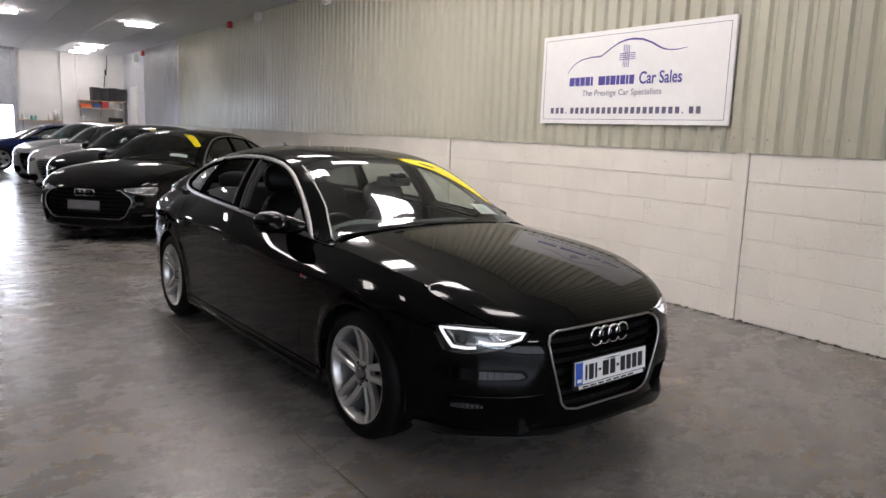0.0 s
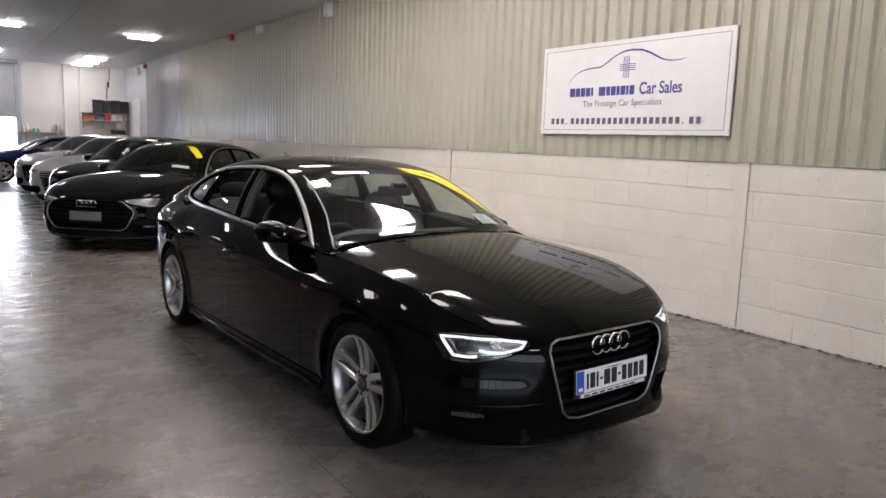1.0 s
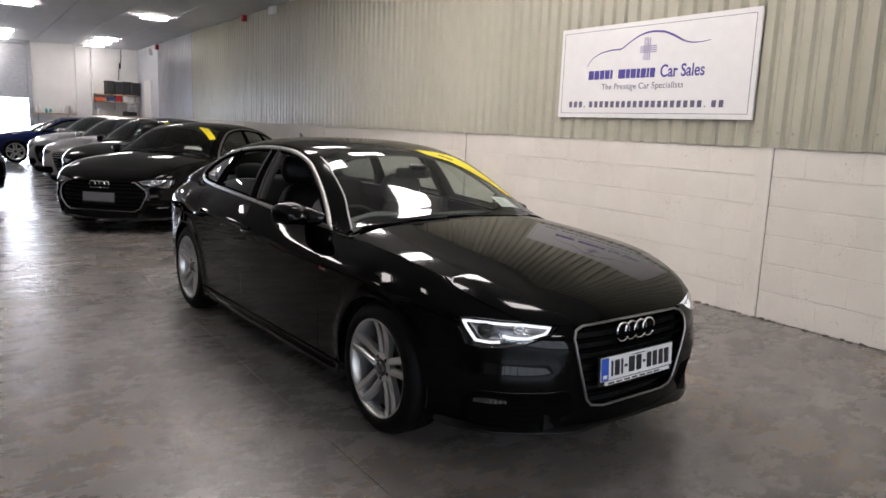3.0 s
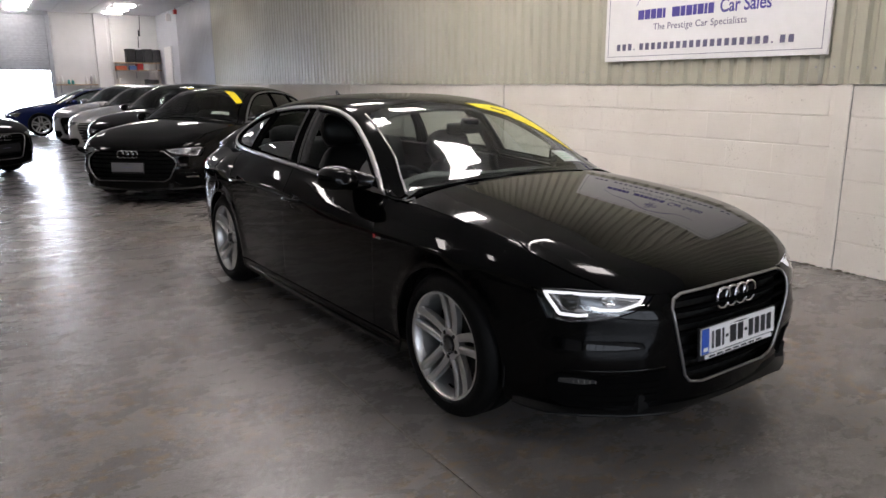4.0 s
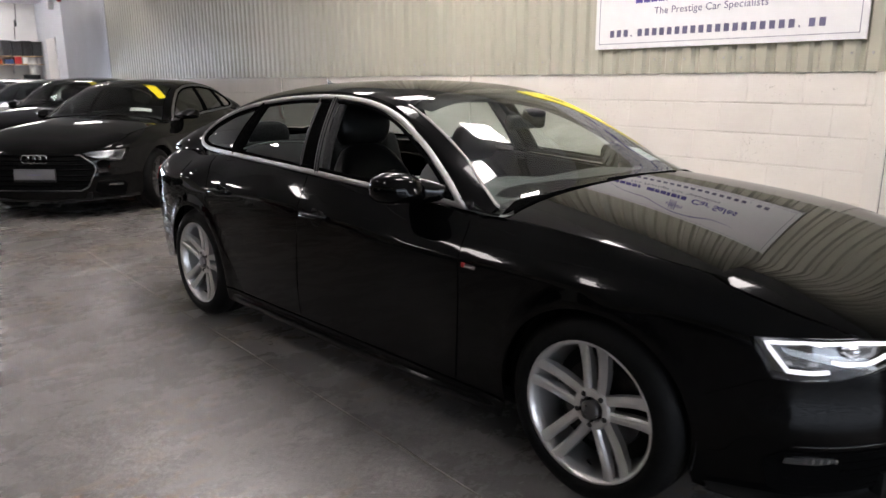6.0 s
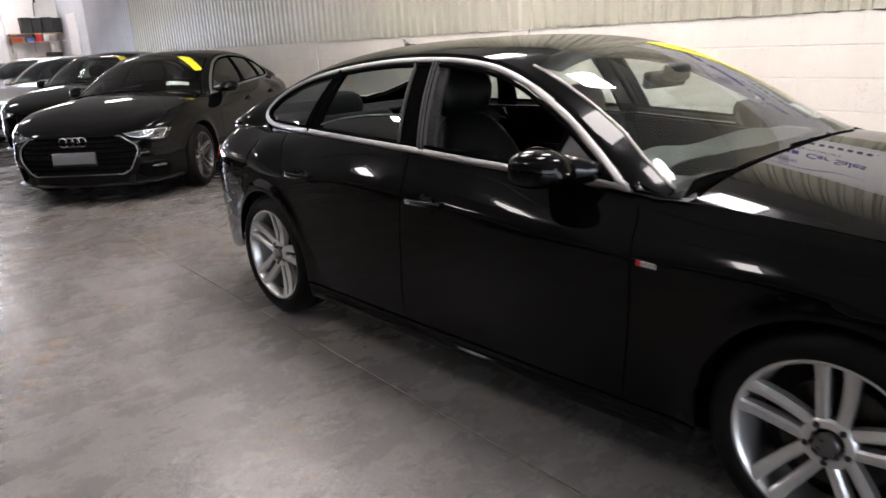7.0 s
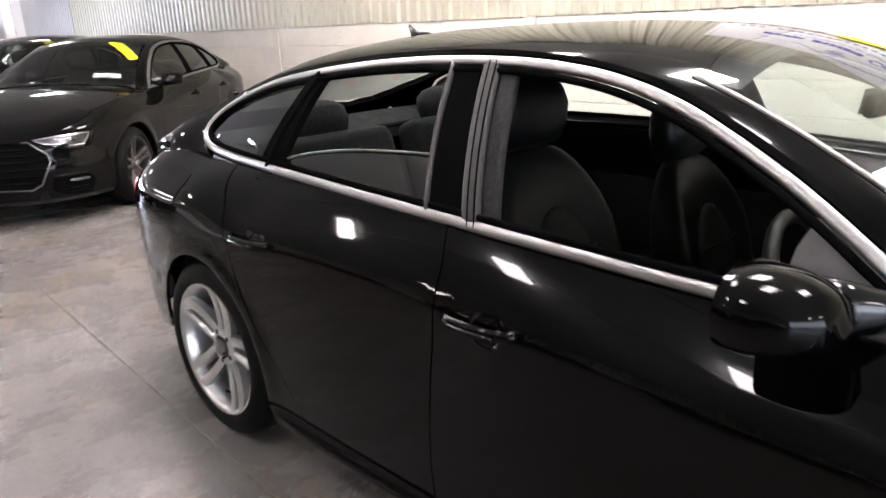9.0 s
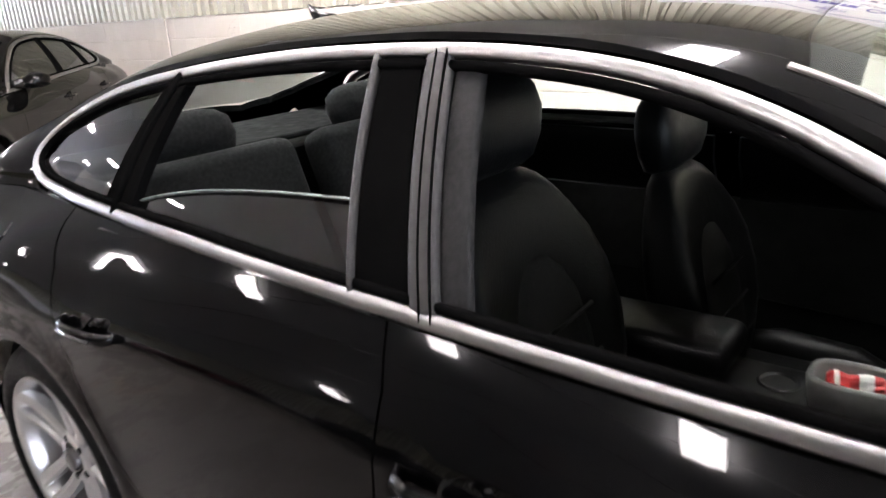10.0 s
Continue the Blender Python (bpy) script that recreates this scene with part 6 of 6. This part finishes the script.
def carton(name, label, x, z, w, h, mat, deep=.2, category="box"):
    th = thing(name, label, category, pose(x, FAR - .28, z))
    part("carton", box(bmesh.new(), (-w / 2, -deep / 2, 0), (w / 2, deep / 2, h), .008), mat, th)
    part("flap", box(bmesh.new(), (-w / 2 + .004, -deep / 2 - .003, h - .03), (w / 2 - .004, deep / 2 + .003, h + .004), .002), mat, th)


def bottle(x, z, h, mat, label):
    th = thing("bottle", label, "bottle", pose(x, FAR - .12, z), group="bottles on the narrow shelf")
    bm = lathe(bmesh.new(), [(0, .0005), (0, .045), (h * .62, .045), (h * .76, .022), (h * .86, .018), (h * .86, .0005)], 20, "z")
    bmesh.ops.recalc_face_normals(bm, faces=bm.faces)
    part("body", bm, mat, th, "", True)
    part("cap", lathe(bmesh.new(), [(h * .85, .02), (h, .019), (h, .0005)], 16, "z"), M_WHITE, th, "", True)


for x, h, mat, lab in ((.62, .24, M_WHITE, "white spray bottle on the narrow shelf"), (.74, .30, M_PAPER, "pale bottle on the narrow shelf"), (.95, .19, M_TEAL, "teal bottle on the narrow shelf"),
                       (1.07, .18, M_TEAL, "teal tub on the narrow shelf"), (1.50, .26, M_WHITE, "white bottle on the narrow shelf"), (1.66, .34, M_STEEL, "grey bottle on the narrow shelf"), (1.78, .34, M_PAPER, "pale bottle on the narrow shelf")):
    bottle(x, 1.46, h, mat, lab)
carton("rag_pile", "orange rags heaped on the carton shelf", 2.62, 1.95, .34, .13, M_BROWN, .3, "rags")
carton("carton", "blue carton on the carton shelf", 3.00, 1.95, .24, .14, M_BLUEB)
carton("carton", "red carton hanging over the carton shelf", 3.22, 1.95, .20, .21, M_REDM, .5)
carton("carton", "white carton beside the red one", 3.42, 1.95, .16, .20, M_WHITE, .5)
carton("carton", "plain grey tub on the carton shelf", 3.62, 1.95, .18, .17, M_LAMPF)
carton("carton", "white carton beside the crates", 3.86, 2.20, .12, .30, M_WHITE)
carton("carton", "black vacuum case on the lower shelf", 3.60, 1.46, .46, .16, M_CRATE)
carton("carton", "plain grey tub on the lower shelf", 2.64, 1.46, .20, .20, M_LAMPF)
towel = thing("towel", "white towel hanging from the carton shelf", "towel", pose(3.62, FAR - .59, 1.94))
bm = bmesh.new()
g = [[bm.verts.new((x, .02 * math.sin(x * 40) - .01, z)) for z in (0, -.12, -.24, -.33)] for x in np.linspace(-.15, .15, 9)]
for r1, r2 in zip(g, g[1:]):
    for k in range(3):
        bm.faces.new((r1[k], r1[k + 1], r2[k + 1], r2[k]))
bmesh.ops.solidify(bm, geom=bm.faces[:], thickness=.008)
part("cloth", bm, M_WHITE, towel, "", True)
board = thing("white_board", "white board leaning in the far corner", "board", pose(WX - .012, 24.0, 1.45))
part("panel", box(bmesh.new(), (-.03, -.55, 0), (0, .55, 1.25), .004), M_WHITE, board)
part("edge_strip", box(bmesh.new(), (-.036, -.57, 0), (.0, -.55, 1.25), .002), M_LAMPF, board)
cable = thing("cable", "black cable hanging down the far wall", "cable", pose(3.42, FAR, 0))
part("wire", tube(bmesh.new(), [(0, -.02, CEIL - .01), (-.02, -.03, 3.4), (-.04, -.05, 3.25), (-.10, -.04, 3.1), (-.12, -.03, 2.72)], .012, 6), M_BLACKP, cable, "", True)
part("socket", box(bmesh.new(), (-.09, -.07, 3.12), (-.03, -.01, 3.32), .01), M_BLACKP, cable)
pipe = thing("pipe", "white pipe beside the boxed column", "pipe", pose(2.42, FAR - .05, 0))
part("tube", tube(bmesh.new(), [(0, 0, 0), (0, 0, CEIL)], .03, 10), M_WALL, pipe, "", True)
part("clip", box(bmesh.new(), (-.045, -.035, 2.2), (.045, .05, 2.24), .004), M_WALL, pipe)


# ---- cladding on the opposite wall, screws and blocks
def screws():
    """Rows of fixing screws along the cladding."""
    bm = bmesh.new()
    y = BACK + PITCH * .26
    k = 0
    while y < 17.5:
        for z in (1.57, 2.95):
            if random.random() < .55:
                at = (WX + .004 - .030, y + random.uniform(-.02, .02), z + random.uniform(-.012, .012))
                lathe(bm, [(-.007, .0005), (-.007, .006), (-.003, .009), (.0, .010)], 8, "x", at)
        y += PITCH
        k += 1
    tagged(part("cladding_screws", bm, M_STEEL, None), "grey fixing screws in the ribbed cladding", "screws", kind="stuff")


screws()


def block_mesh(w, h, n):
    """One painted block: a slightly uneven face with worn edges."""
    e, d = .005, .009
    j = [random.uniform(-.0012, .0012) for _ in range(8)]
    v = [(0, 0, 0), (0, w, 0), (0, w, h), (0, 0, h)]
    v = [(d, a, b) for _, a, b in v] + [(.0032 + j[k] * .4, a, b) for k, (_, a, b) in enumerate(v)] + [(0 + j[4 + k] * .5, min(max(a, .001), w - .001), min(max(b, e), h - e)) for k, (_, a, b) in enumerate(v)]
    f = [(8, 11, 10, 9)]
    for k in range(4):
        q = (k + 1) % 4
        f += [(4 + k, 8 + k, 8 + q, 4 + q), (k, 4 + k, 4 + q, q)]
    return mesh_from("block", v, [t[::-1] for t in f], M_BLOCK)


wall_of = [o for o in scene.objects if o.name.startswith("wall_lower")][0]
COURSE, LONG = BASE / 6, .45
kinds = [block_mesh(LONG - .0006, COURSE - .008, k) for k in range(6)]
rest = bmesh.new()
near = 0
for row in range(6):
    y = BACK - (LONG / 2 if row % 2 else 0)
    while y < FAR:
        z = row * COURSE + .0025
        if -3.4 < y < 18.6 and near < 300:
            ob = new("block", kinds[random.randrange(6)])
            ob.parent = wall_of
            ob.matrix_basis = pose(WX + random.uniform(-.0003, .0003), y, z)
            near += 1
        else:
            box(rest, (WX, y, z), (WX + .009, y + LONG - .0006, z + COURSE - .008))
        y += LONG
ob = part("far_blocks", rest, M_BLOCK, wall_of)
tagged(ob, kind="stuff")


def wall_debris():
    """Crumbs of mortar and paint along the foot of the block wall."""
    bm = bmesh.new()
    for k in range(420):
        y = random.uniform(-3.2, 14)
        r = random.uniform(.004, .016)
        at = pose(WX - .004 - abs(random.gauss(0, .022)), y, 0, 0, 0, random.uniform(0, 180))
        box(bm, (-r, -r * random.uniform(.6, 1.6), 0), (r, r, r * random.uniform(.4, 1.0)), m=at)
    tagged(part("wall_debris", bm, M_JOINT, None), "tan mortar crumbs along the foot of the wall", "debris", kind="stuff")


wall_debris()
